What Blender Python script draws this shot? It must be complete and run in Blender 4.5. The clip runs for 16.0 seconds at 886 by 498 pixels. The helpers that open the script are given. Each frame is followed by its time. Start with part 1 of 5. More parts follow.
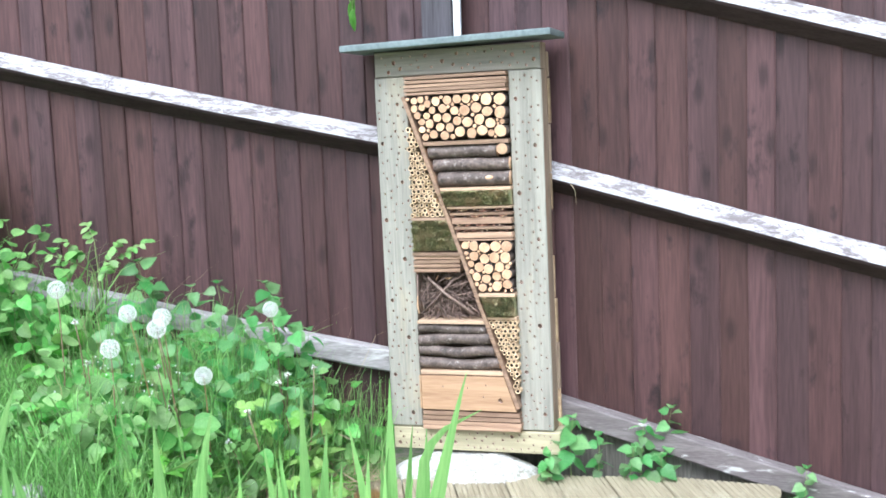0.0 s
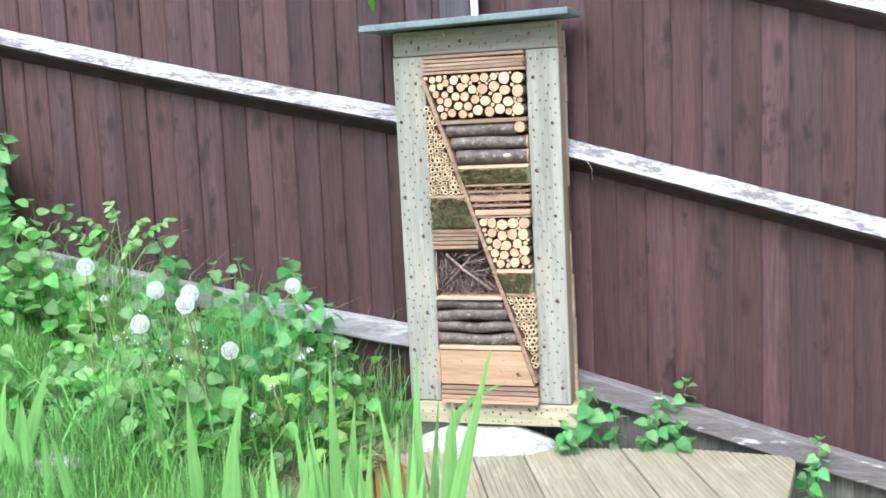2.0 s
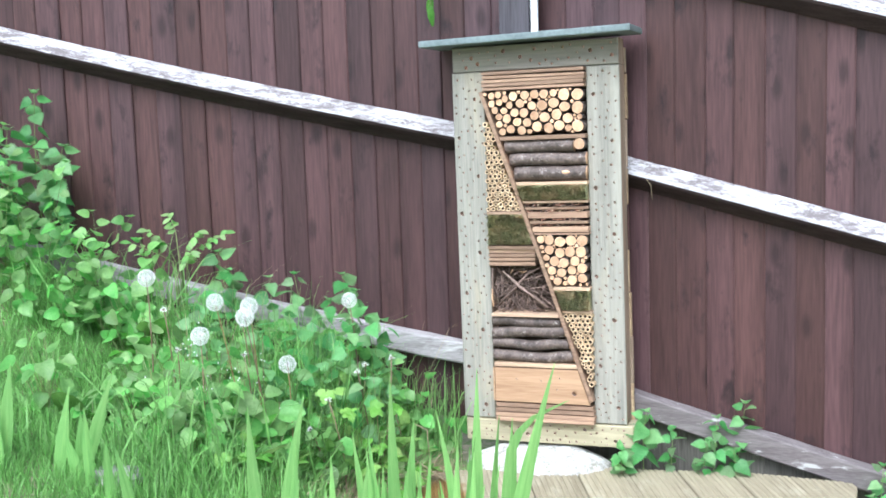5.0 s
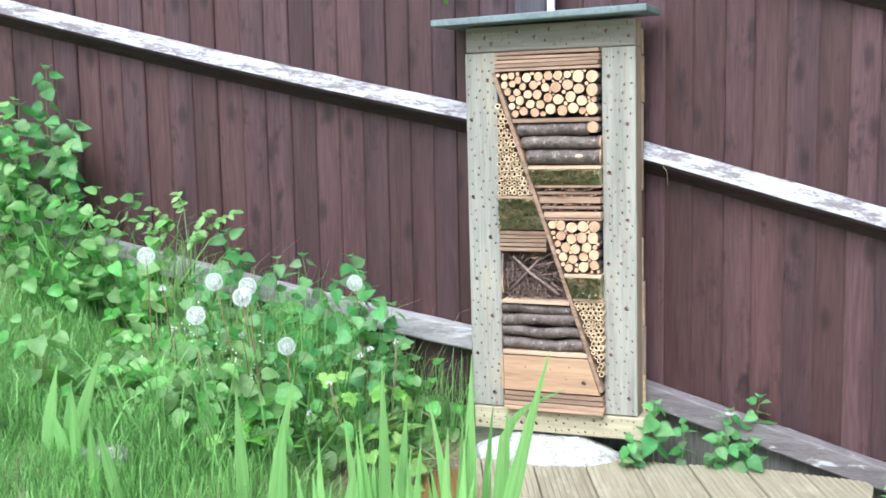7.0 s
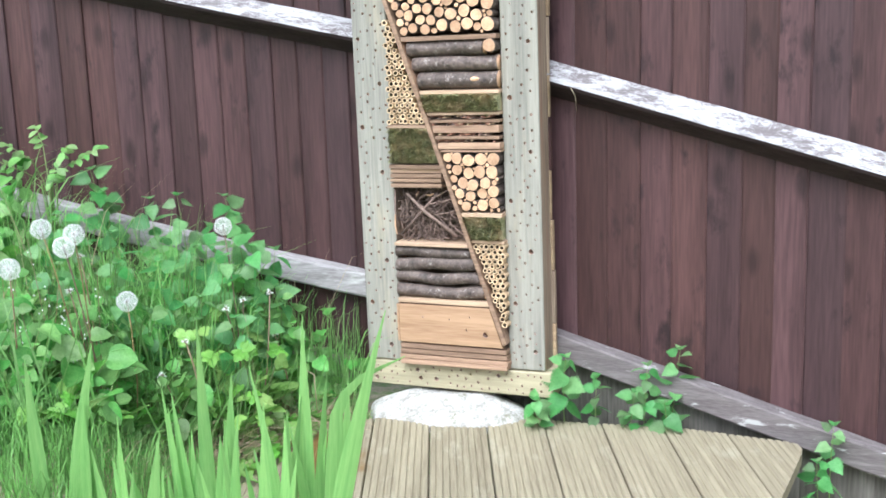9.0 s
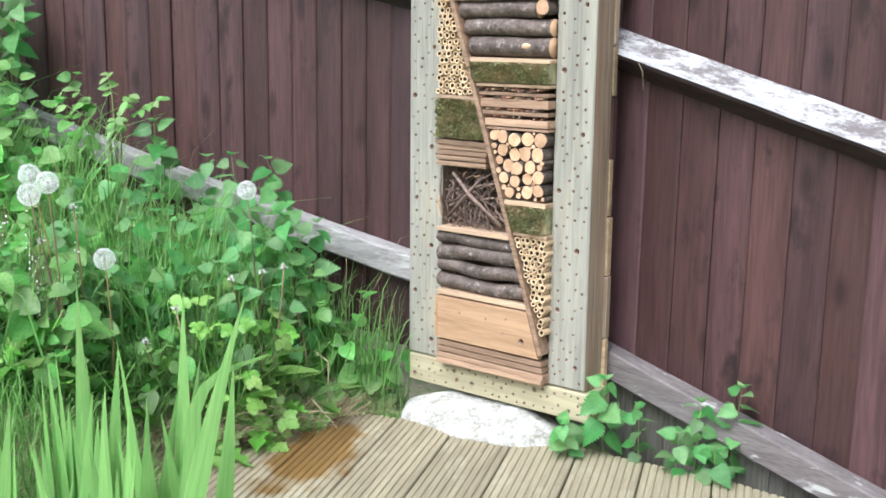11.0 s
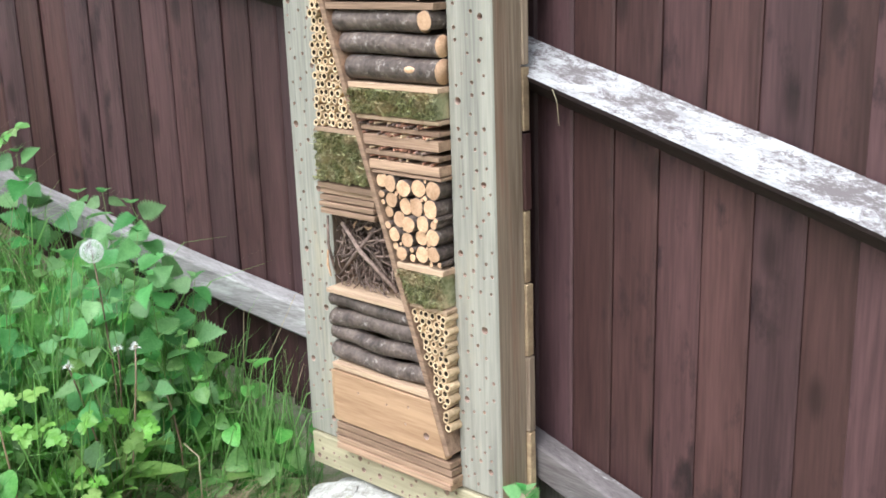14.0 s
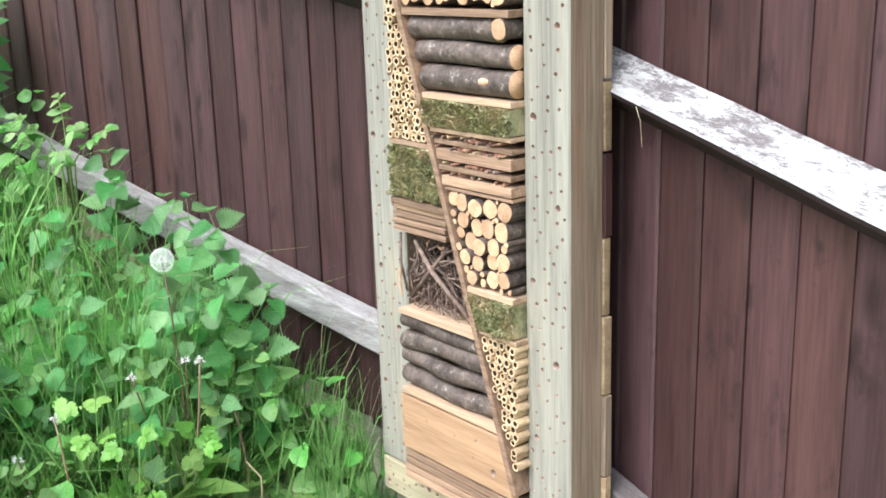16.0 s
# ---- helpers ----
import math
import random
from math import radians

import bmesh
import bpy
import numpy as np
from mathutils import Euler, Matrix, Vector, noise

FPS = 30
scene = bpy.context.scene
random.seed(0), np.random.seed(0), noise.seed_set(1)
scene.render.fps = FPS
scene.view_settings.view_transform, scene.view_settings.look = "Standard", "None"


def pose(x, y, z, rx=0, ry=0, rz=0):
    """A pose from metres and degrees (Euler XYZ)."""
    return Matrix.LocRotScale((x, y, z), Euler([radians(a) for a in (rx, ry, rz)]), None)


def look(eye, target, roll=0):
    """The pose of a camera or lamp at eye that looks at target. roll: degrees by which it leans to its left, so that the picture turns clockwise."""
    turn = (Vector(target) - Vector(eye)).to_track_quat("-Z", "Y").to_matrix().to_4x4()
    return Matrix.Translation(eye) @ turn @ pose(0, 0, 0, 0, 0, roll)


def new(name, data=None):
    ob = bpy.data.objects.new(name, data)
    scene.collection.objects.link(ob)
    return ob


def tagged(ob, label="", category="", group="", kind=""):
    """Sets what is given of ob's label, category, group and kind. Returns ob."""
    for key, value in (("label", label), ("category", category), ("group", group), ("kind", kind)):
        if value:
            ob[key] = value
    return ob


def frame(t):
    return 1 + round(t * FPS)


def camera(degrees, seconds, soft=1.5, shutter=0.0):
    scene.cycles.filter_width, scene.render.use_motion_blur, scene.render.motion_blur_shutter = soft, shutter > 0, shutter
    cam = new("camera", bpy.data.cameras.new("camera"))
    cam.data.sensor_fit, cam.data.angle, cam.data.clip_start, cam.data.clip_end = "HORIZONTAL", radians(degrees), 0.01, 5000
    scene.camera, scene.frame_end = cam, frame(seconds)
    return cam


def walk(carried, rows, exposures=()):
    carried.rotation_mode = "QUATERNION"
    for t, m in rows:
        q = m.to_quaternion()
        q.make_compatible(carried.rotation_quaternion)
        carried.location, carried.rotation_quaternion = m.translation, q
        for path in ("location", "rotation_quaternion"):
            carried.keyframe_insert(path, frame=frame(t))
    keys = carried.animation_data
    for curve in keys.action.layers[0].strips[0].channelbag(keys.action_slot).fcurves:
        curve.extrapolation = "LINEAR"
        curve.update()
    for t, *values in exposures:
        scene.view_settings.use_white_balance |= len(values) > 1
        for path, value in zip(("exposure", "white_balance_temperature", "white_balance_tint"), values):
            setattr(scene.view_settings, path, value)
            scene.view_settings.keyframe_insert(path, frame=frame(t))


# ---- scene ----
from mathutils import geometry

cam = camera(43.9, 16.0, soft=1.75)
METRES, EYE, TILT, LEAN, TURN = 2.7, 0.96, 0.0, 0.0, -4.9
ROWS = [
    (0.0, 0.0, 0.0, 0.0, -0.25, -6.46, 2.17),
    (0.5, 0.0117, 0.0013, -0.0015, -0.4, -6.46, 2.39),
    (1.0, 0.0188, -0.0034, -0.0045, 0.17, -6.9, 1.58),
    (1.5, 0.0045, -0.0138, -0.0001, 0.26, -7.37, 1.78),
    (2.0, -0.0187, -0.0203, -0.0018, -0.15, -7.43, 2.43),
    (2.5, -0.0314, -0.0164, -0.0007, 1.21, -7.42, 2.74),
    (3.0, -0.0346, -0.0096, -0.0002, 2.09, -7.12, 2.42),
    (3.5, -0.0341, -0.0118, -0.0006, 1.31, -6.67, 1.81),
    (4.0, -0.0362, -0.0158, -0.0006, 1.81, -6.55, 1.82),
    (6.5, -0.0238, -0.008, -0.003, 2.47, -6.74, 1.89),
    (7.0, -0.0007, 0.0112, -0.0095, 4.38, -7.12, 1.04),
    (7.5, 0.025, 0.0377, -0.0124, 5.45, -8.39, 0.66),
    (8.0, 0.0491, 0.0733, -0.0091, 5.17, -9.61, 1.08),
    (8.5, 0.0771, 0.1213, -0.0175, 3.96, -9.53, -0.11),
    (9.0, 0.1121, 0.1593, -0.0214, 4.61, -10.85, 1.78),
    (11.5, 0.362, 0.3788, -0.0468, 22.46, -12.12, -1.6),
    (12.0, 0.3906, 0.4212, -0.0418, 23.05, -14.3, -0.78),
    (12.5, 0.391, 0.4639, -0.0422, 24.44, -14.75, 0.52),
    (13.0, 0.3775, 0.5273, -0.0317, 24.29, -13.93, 0.69),
    (13.5, 0.3661, 0.5622, 0.0098, 23.48, -15.57, 1.17),
    (14.0, 0.3697, 0.5919, 0.0179, 24.24, -15.6, 1.57),
    (14.5, 0.3863, 0.6275, 0.021, 27.23, -15.19, 0.35),
    (15.0, 0.4013, 0.6515, 0.0192, 31.03, -16.1, -0.36),
    (15.5, 0.4001, 0.6617, 0.0159, 32.25, -16.08, 0.95),
    (16.0, 0.3875, 0.6614, 0.0199, 32.1, -15.56, 1.49),
]
walk(cam, [(t, pose(0, 0, EYE, TILT, LEAN, TURN) @ pose(METRES * x, METRES * y, METRES * z, 90 + pitch, roll, yaw)) for t, x, y, z, yaw, pitch, roll in ROWS],
     exposures=[(0.0, 1.32, 5500, 8), (4.0, 1.28, 5500, 8), (7.0, 1.22, 5500, 8), (9.0, 1.14, 5600, 8), (12.0, 1.02, 5800, 7), (13.3, 0.92, 5800, 8), (14.5, 1.07, 5850, 7), (16.0, 1.22, 5900, 7)])

# ---- world and light: a bright overcast day ----
world = bpy.data.worlds.new("overcast_sky")
scene.world = world
world.use_nodes = True
wn, wl = world.node_tree.nodes, world.node_tree.links
wn.clear()
sky = wn.new("ShaderNodeTexSky")
sky.sky_type, sky.sun_disc = "NISHITA", False
sky.sun_elevation, sky.sun_rotation = radians(53), radians(204)
sky.dust_density, sky.air_density = 4.0, 1.0
hsv = wn.new("ShaderNodeHueSaturation")
hsv.inputs["Saturation"].default_value = 0.35
bg = wn.new("ShaderNodeBackground")
bg.inputs["Strength"].default_value = 0.15
wo = wn.new("ShaderNodeOutputWorld")
wl.new(sky.outputs[0], hsv.inputs["Color"])
wl.new(hsv.outputs[0], bg.inputs["Color"])
wl.new(bg.outputs[0], wo.inputs["Surface"])
sun_data = bpy.data.lights.new("sun", "SUN")
sun_data.energy, sun_data.angle, sun_data.color = 1.7, radians(40), (1.0, 0.97, 0.93)
sun = new("sun", sun_data)
sun.matrix_world = look((-1.6, -3.6, 5.2), (0, 0, 0))


# ---- materials ----
def mat(name, base, dark, rough=0.8, grain=(1, 1, 1), scale=12.0, fine=90.0, bump=0.25, per=0.25, spec=0.25,
        stain=None, stain_scale=3.0, stain_lo=0.5, stain_hi=0.65, warp=0.0, coords="Object", trans=0.0, stain_grain=None, lo=0.36, hi=0.62, ragged=0.65, island=False, huevar=0.0, knots=0.0):
    """A surface with two scales of colour change, fine relief, a change from piece to piece and an optional patchy wear colour."""
    m = bpy.data.materials.new(name)
    m.use_nodes = True
    n, l = m.node_tree.nodes, m.node_tree.links
    b = n["Principled BSDF"]
    b.inputs["Roughness"].default_value = rough
    b.inputs["Specular IOR Level"].default_value = spec
    tc = n.new("ShaderNodeTexCoord")
    info = n.new("ShaderNodeObjectInfo")
    off = n.new("ShaderNodeVectorMath")
    off.operation = "SCALE"
    off.inputs[0].default_value = (7.3, 3.1, 5.7)
    l.new(info.outputs["Random"], off.inputs["Scale"])
    add = n.new("ShaderNodeVectorMath")
    l.new(tc.outputs[coords], add.inputs[0])
    l.new(off.outputs[0], add.inputs[1])
    mp = n.new("ShaderNodeMapping")
    mp.inputs["Scale"].default_value = grain
    l.new(add.outputs[0], mp.inputs["Vector"])
    big = n.new("ShaderNodeTexNoise")
    big.inputs["Scale"].default_value, big.inputs["Detail"].default_value = scale, 5
    big.inputs["Distortion"].default_value = warp
    small = n.new("ShaderNodeTexNoise")
    small.inputs["Scale"].default_value, small.inputs["Detail"].default_value = fine, 4
    l.new(mp.outputs[0], big.inputs["Vector"])
    l.new(mp.outputs[0], small.inputs["Vector"])
    mixv = n.new("ShaderNodeMath")
    mixv.operation = "MULTIPLY_ADD"
    mixv.inputs[1].default_value = 0.45
    l.new(small.outputs["Fac"], mixv.inputs[0])
    half = n.new("ShaderNodeMath")
    half.operation = "MULTIPLY"
    half.inputs[1].default_value = 0.55
    l.new(big.outputs["Fac"], half.inputs[0])
    l.new(half.outputs[0], mixv.inputs[2])
    ramp = n.new("ShaderNodeValToRGB")
    ramp.color_ramp.elements[0].position, ramp.color_ramp.elements[1].position = lo, hi
    ramp.color_ramp.elements[0].color, ramp.color_ramp.elements[1].color = (*dark, 1), (*base, 1)
    l.new(mixv.outputs[0], ramp.inputs["Fac"])
    col = ramp.outputs[0]
    if per:
        v = n.new("ShaderNodeMapRange")
        v.inputs["To Min"].default_value, v.inputs["To Max"].default_value = 1 - per, 1 + per
        if island:
            isl = n.new("ShaderNodeNewGeometry")
            l.new(isl.outputs["Random Per Island"], v.inputs["Value"])
        else:
            l.new(info.outputs["Random"], v.inputs["Value"])
        hs = n.new("ShaderNodeHueSaturation")
        l.new(v.outputs[0], hs.inputs["Value"])
        if huevar:
            wn_ = n.new("ShaderNodeTexWhiteNoise")
            wn_.noise_dimensions = "1D"
            l.new(info.outputs["Random"], wn_.inputs["W"])
            hv = n.new("ShaderNodeMapRange")
            hv.inputs["To Min"].default_value, hv.inputs["To Max"].default_value = 0.5 - huevar, 0.5 + huevar
            l.new(wn_.outputs["Value"], hv.inputs["Value"])
            l.new(hv.outputs[0], hs.inputs["Hue"])
            sv = n.new("ShaderNodeMapRange")
            sv.inputs["To Min"].default_value, sv.inputs["To Max"].default_value = 0.9, 1.16
            l.new(wn_.outputs["Value"], sv.inputs["Value"])
            l.new(sv.outputs[0], hs.inputs["Saturation"])
        l.new(col, hs.inputs["Color"])
        col = hs.outputs[0]
    if stain:
        mp2 = n.new("ShaderNodeMapping")
        mp2.inputs["Scale"].default_value = stain_grain or grain
        l.new(add.outputs[0], mp2.inputs["Vector"])
        sn = n.new("ShaderNodeTexNoise")
        sn.inputs["Scale"].default_value, sn.inputs["Detail"].default_value, sn.inputs["Roughness"].default_value = stain_scale, 10, ragged
        l.new(mp2.outputs[0], sn.inputs["Vector"])
        mr = n.new("ShaderNodeMapRange")
        mr.inputs["From Min"].default_value, mr.inputs["From Max"].default_value = stain_lo, stain_hi
        l.new(sn.outputs["Fac"], mr.inputs["Value"])
        mx = n.new("ShaderNodeMix")
        mx.data_type = "RGBA"
        l.new(mr.outputs[0], mx.inputs["Factor"])
        l.new(col, mx.inputs["A"])
        mx.inputs["B"].default_value = (*stain, 1)
        col = mx.outputs["Result"]
    if knots:                       # scattered dark oval knots
        mp3 = n.new("ShaderNodeMapping")
        mp3.inputs["Scale"].default_value = (9, 1, 4.2)
        mp3.inputs["Rotation"].default_value = (radians(-90), 0, 0)
        l.new(add.outputs[0], mp3.inputs["Vector"])
        wob = n.new("ShaderNodeVectorMath")
        wob.operation = "MULTIPLY_ADD"
        wob.inputs[1].default_value = (0.16, 0.16, 0.0)
        l.new(small.outputs["Color"], wob.inputs[0])
        l.new(mp3.outputs[0], wob.inputs[2])
        vo = n.new("ShaderNodeTexVoronoi")
        vo.voronoi_dimensions = "2D"
        vo.inputs["Scale"].default_value = 1.0
        l.new(wob.outputs[0], vo.inputs["Vector"])
        pick = n.new("ShaderNodeMath")
        pick.operation = "LESS_THAN"
        pick.inputs[1].default_value = knots
        sep = n.new("ShaderNodeSeparateColor")
        l.new(vo.outputs["Color"], sep.inputs[0])
        l.new(sep.outputs[0], pick.inputs[0])
        near = n.new("ShaderNodeMapRange")
        near.inputs["From Min"].default_value, near.inputs["From Max"].default_value = 0.20, 0.07
        near.inputs["To Max"].default_value = 0.62
        l.new(vo.outputs["Distance"], near.inputs["Value"])
        both = n.new("ShaderNodeMath")
        both.operation = "MULTIPLY"
        l.new(pick.outputs[0], both.inputs[0])
        l.new(near.outputs[0], both.inputs[1])
        kx = n.new("ShaderNodeMix")
        kx.data_type = "RGBA"
        l.new(both.outputs[0], kx.inputs["Factor"])
        l.new(col, kx.inputs["A"])
        kx.inputs["B"].default_value = (*(0.35 * c for c in dark), 1)
        col = kx.outputs["Result"]
    l.new(col, b.inputs["Base Color"])
    if bump:
        bp = n.new("ShaderNodeBump")
        bp.inputs["Strength"].default_value, bp.inputs["Distance"].default_value = bump, 0.004
        l.new(mixv.outputs[0], bp.inputs["Height"])
        l.new(bp.outputs[0], b.inputs["Normal"])
    if trans:
        out = n["Material Output"]
        tr = n.new("ShaderNodeBsdfTranslucent")
        l.new(col, tr.inputs["Color"])
        ms = n.new("ShaderNodeMixShader")
        ms.inputs[0].default_value = trans
        l.new(b.outputs[0], ms.inputs[1])
        l.new(tr.outputs[0], ms.inputs[2])
        l.new(ms.outputs[0], out.inputs["Surface"])
    return m


M_FENCE = mat("brown_stained_fence_wood", (0.095, 0.049, 0.049), (0.028, 0.0140, 0.0145), 0.52, (7, 7, 0.45), 3.0, 22, 0.5, 0.24, 0.3, (0.02, 0.011, 0.012), 2.6, 0.575, 0.70, stain_grain=(6, 6, 2.6), lo=0.28, hi=0.72, huevar=0.014, knots=0.4)
M_FENCE_FOOT = mat("grey_weathered_board_foot", (0.185, 0.170, 0.150), (0.085, 0.076, 0.066), 0.85, (7, 7, 0.6), 3.0, 22, 0.5, 0.2, 0.2)
M_POST = mat("dark_stained_post_wood", (0.075, 0.068, 0.075), (0.04, 0.036, 0.04), 0.7, (12, 12, 0.6), 4, 18, 0.4)
M_RAIL = mat("flaking_white_weathered_rail", (0.50, 0.49, 0.49), (0.31, 0.30, 0.30), 0.75, (1.2, 9, 9), 5, 40, 0.8, 0.05, 0.2, (0.15, 0.13, 0.13), 7.0, 0.492, 0.535, stain_grain=(1.0, 3.0, 3.0), ragged=0.92)
# dark brown puts the shade of the rail's lower faces into colour
M_RAIL_UNDER = mat("brown_shaded_rail_underside", (0.06, 0.04, 0.04), (0.03, 0.02, 0.02), 0.7, (1, 9, 9), 5, 30, 0.4)
M_RAIL_LOW = mat("grey_weathered_rail", (0.175, 0.153, 0.150), (0.095, 0.080, 0.078), 0.8, (1.2, 12, 12), 5, 30, 0.5, 0.1, 0.2, (0.42, 0.41, 0.39), 7.0, 0.60, 0.66, stain_grain=(1.5, 6, 6))
M_RAIL_PALE = mat("pale_grey_weathered_rail", (0.33, 0.31, 0.305), (0.18, 0.165, 0.16), 0.8, (1.2, 12, 12), 5, 30, 0.5, 0.1, 0.2, (0.5, 0.49, 0.47), 4.0, 0.56, 0.68, stain_grain=(1.5, 6, 6))
M_UPRIGHT = mat("grey_green_weathered_timber", (0.345, 0.326, 0.272), (0.205, 0.195, 0.166), 0.8, (16, 16, 0.6), 3, 14, 0.45, 0.06, 0.2, (0.42, 0.36, 0.25), 2.2, 0.55, 0.75, stain_grain=(4, 4, 0.7))
# grey weathered wood, with some of the roof's shade put into its colour
M_HEAD = mat("weathered_head_timber_roof_shaded", (0.265, 0.245, 0.200), (0.155, 0.143, 0.118), 0.8, (0.6, 16, 16), 3, 14, 0.45, 0.0)
M_CROSS = mat("pale_treated_timber", (0.47, 0.41, 0.27), (0.33, 0.29, 0.19), 0.8, (0.6, 16, 16), 3, 14, 0.4, 0.1)
M_BACK = mat("raw_pallet_board", (0.45, 0.33, 0.2), (0.28, 0.19, 0.12), 0.8, (0.6, 14, 14), 3, 14, 0.4, 0.35)
# near-black brown: shade inside bores and gaps put into the colour
M_RECESS_SHADE = mat("recess_shade_wood", (0.1, 0.075, 0.055), (0.05, 0.035, 0.025), 0.9, bump=0)
M_BORE = mat("drilled_hole_wood", (0.62, 0.46, 0.38), (0.46, 0.33, 0.26), 0.9, bump=0)
M_SIDE = mat("brown_sawn_timber_side", (0.40, 0.31, 0.225), (0.19, 0.135, 0.095), 0.8, (16, 16, 0.6), 3, 14, 0.4, 0.06, 0.2, (0.33, 0.19, 0.13), 2.5, 0.5, 0.7, stain_grain=(6, 6, 0.5))
M_ROOF = mat("blue_grey_slate_board", (0.2, 0.245, 0.245), (0.12, 0.15, 0.15), 0.6, (1, 1, 1), 9, 70, 0.25, 0.0, 0.35)
M_SLAT = mat("brown_cedar_slat", (0.38, 0.25, 0.165), (0.18, 0.112, 0.075), 0.75, (0.8, 20, 20), 4, 18, 0.6, 0.3, 0.25, (0.17, 0.12, 0.09), 6, 0.6, 0.7, stain_grain=(1, 6, 6), ragged=0.75)
M_SHELF = mat("pale_cut_pine_shelf", (0.50, 0.36, 0.24), (0.32, 0.21, 0.14), 0.75, (0.8, 16, 16), 4, 18, 0.5, 0.25, 0.25, (0.22, 0.16, 0.12), 6, 0.6, 0.7, stain_grain=(1, 6, 6), ragged=0.75)
M_BOX = mat("orange_pine_panel", (0.46, 0.295, 0.175), (0.31, 0.185, 0.105), 0.65, (1.0, 14, 14), 3, 16, 0.3, 0.05, 0.3, (0.24, 0.13, 0.07), 16, 0.64, 0.70, stain_grain=(0.7, 1, 1))
M_BARK = mat("dark_log_bark", (0.15, 0.112, 0.093), (0.05, 0.037, 0.032), 0.6, (3, 3, 3), 9, 40, 1.0, 0.25, 0.35, (0.36, 0.32, 0.29), 18, 0.565, 0.65, ragged=0.8)
M_CUT = mat("fresh_cut_log_end", (0.64, 0.41, 0.255), (0.42, 0.245, 0.14), 0.75, (1, 1, 1), 45, 260, 0.25, 0.28, 0.25)
M_CANE = mat("dry_bamboo_cane", (0.64, 0.48, 0.30), (0.43, 0.30, 0.18), 0.6, (1, 1, 1), 30, 120, 0.2, 0.2, 0.35)
M_TWIG = mat("dry_brown_twig", (0.22, 0.155, 0.125), (0.09, 0.062, 0.052), 0.85, (1, 1, 1), 30, 120, 0.5, 0.5)
M_CHIP = mat("dry_reddish_stem", (0.4, 0.2, 0.13), (0.2, 0.1, 0.07), 0.8, (1, 1, 1), 30, 120, 0.3, 0.4)
M_MOSS = mat("dry_green_moss", (0.52, 0.51, 0.30), (0.24, 0.25, 0.11), 0.95, (1, 1, 1), 30, 160, 0.8, 0.5, 0.1, (0.52, 0.43, 0.26), 26, 0.46, 0.60, island=True)
M_DECK = mat("grooved_weathered_decking", (0.335, 0.293, 0.200), (0.215, 0.182, 0.122), 0.8, (14, 0.7, 14), 3, 16, 0.4, 0.05, 0.2, (0.40, 0.365, 0.27), 2.5, 0.56, 0.75, stain_grain=(5, 2, 5))


def wet_patch(m, cx, cy, rx, ry):
    """A rusty wet patch with a ragged outline, lying on the boards."""
    n, l = m.node_tree.nodes, m.node_tree.links
    b = n["Principled BSDF"]
    old = b.inputs["Base Color"].links[0].from_socket
    geo = n.new("ShaderNodeNewGeometry")
    mp = n.new("ShaderNodeMapping")
    mp.vector_type = "TEXTURE"
    mp.inputs["Location"].default_value = (cx, cy, -0.135)
    mp.inputs["Scale"].default_value = (rx, ry, 1)
    l.new(geo.outputs["Position"], mp.inputs["Vector"])
    ln = n.new("ShaderNodeVectorMath")
    ln.operation = "LENGTH"
    l.new(mp.outputs[0], ln.inputs[0])
    ns = n.new("ShaderNodeTexNoise")
    ns.inputs["Scale"].default_value, ns.inputs["Detail"].default_value = 14, 5
    l.new(geo.outputs["Position"], ns.inputs["Vector"])
    ad = n.new("ShaderNodeMath")
    ad.operation = "MULTIPLY_ADD"
    ad.inputs[1].default_value = 1.5
    l.new(ns.outputs["Fac"], ad.inputs[0])
    l.new(ln.outputs["Value"], ad.inputs[2])
    mr = n.new("ShaderNodeMapRange")
    mr.inputs["From Min"].default_value, mr.inputs["From Max"].default_value = 1.78, 1.42
    l.new(ad.outputs[0], mr.inputs["Value"])
    mx = n.new("ShaderNodeMix")
    mx.data_type, mx.blend_type = "RGBA", "MULTIPLY"
    mx.inputs["B"].default_value = (0.62, 0.42, 0.22, 1)
    l.new(mr.outputs[0], mx.inputs["Factor"])
    l.new(old, mx.inputs["A"])
    l.new(mx.outputs["Result"], b.inputs["Base Color"])
    rr = n.new("ShaderNodeMapRange")
    rr.inputs["To Min"].default_value, rr.inputs["To Max"].default_value = 0.8, 0.35
    l.new(mr.outputs[0], rr.inputs["Value"])
    l.new(rr.outputs[0], b.inputs["Roughness"])


wet_patch(M_DECK, 0.015, 3.04, 0.105, 0.25)
M_CONC = mat("pale_rough_concrete", (0.58, 0.57, 0.54), (0.24, 0.225, 0.195), 0.9, (1, 1, 1), 22, 130, 1.0, 0.0, 0.2, (0.20, 0.19, 0.12), 26, 0.56, 0.66, ragged=0.8)
M_STONE = mat("grey_field_stone", (0.42, 0.41, 0.38), (0.24, 0.23, 0.21), 0.9, (1, 1, 1), 18, 110, 1.0, 0.1, 0.2)
M_SOIL = mat("soil_with_thatch", (0.40, 0.35, 0.24), (0.22, 0.19, 0.125), 0.95, (1, 1, 1), 14, 170, 1.0, 0.0, 0.1, (0.16, 0.24, 0.08), 16, 0.46, 0.58, ragged=0.8)
# white stands for daylight caught on the weathered post edge
M_LIT_EDGE = mat("white_lit_post_edge", (0.75, 0.77, 0.78), (0.6, 0.6, 0.6), 0.5, (9, 9, 0.6), 4, 20, 0.2, 0)


def leafmat(name, base, dark, trans=0.45, rough=0.42, per=0.34, island=False):
    return mat(name, base, dark, rough, (1, 1, 1), 26, 190, 0.35, per, 0.4, trans=trans, island=island, huevar=0.022 if per and not island else 0.0)


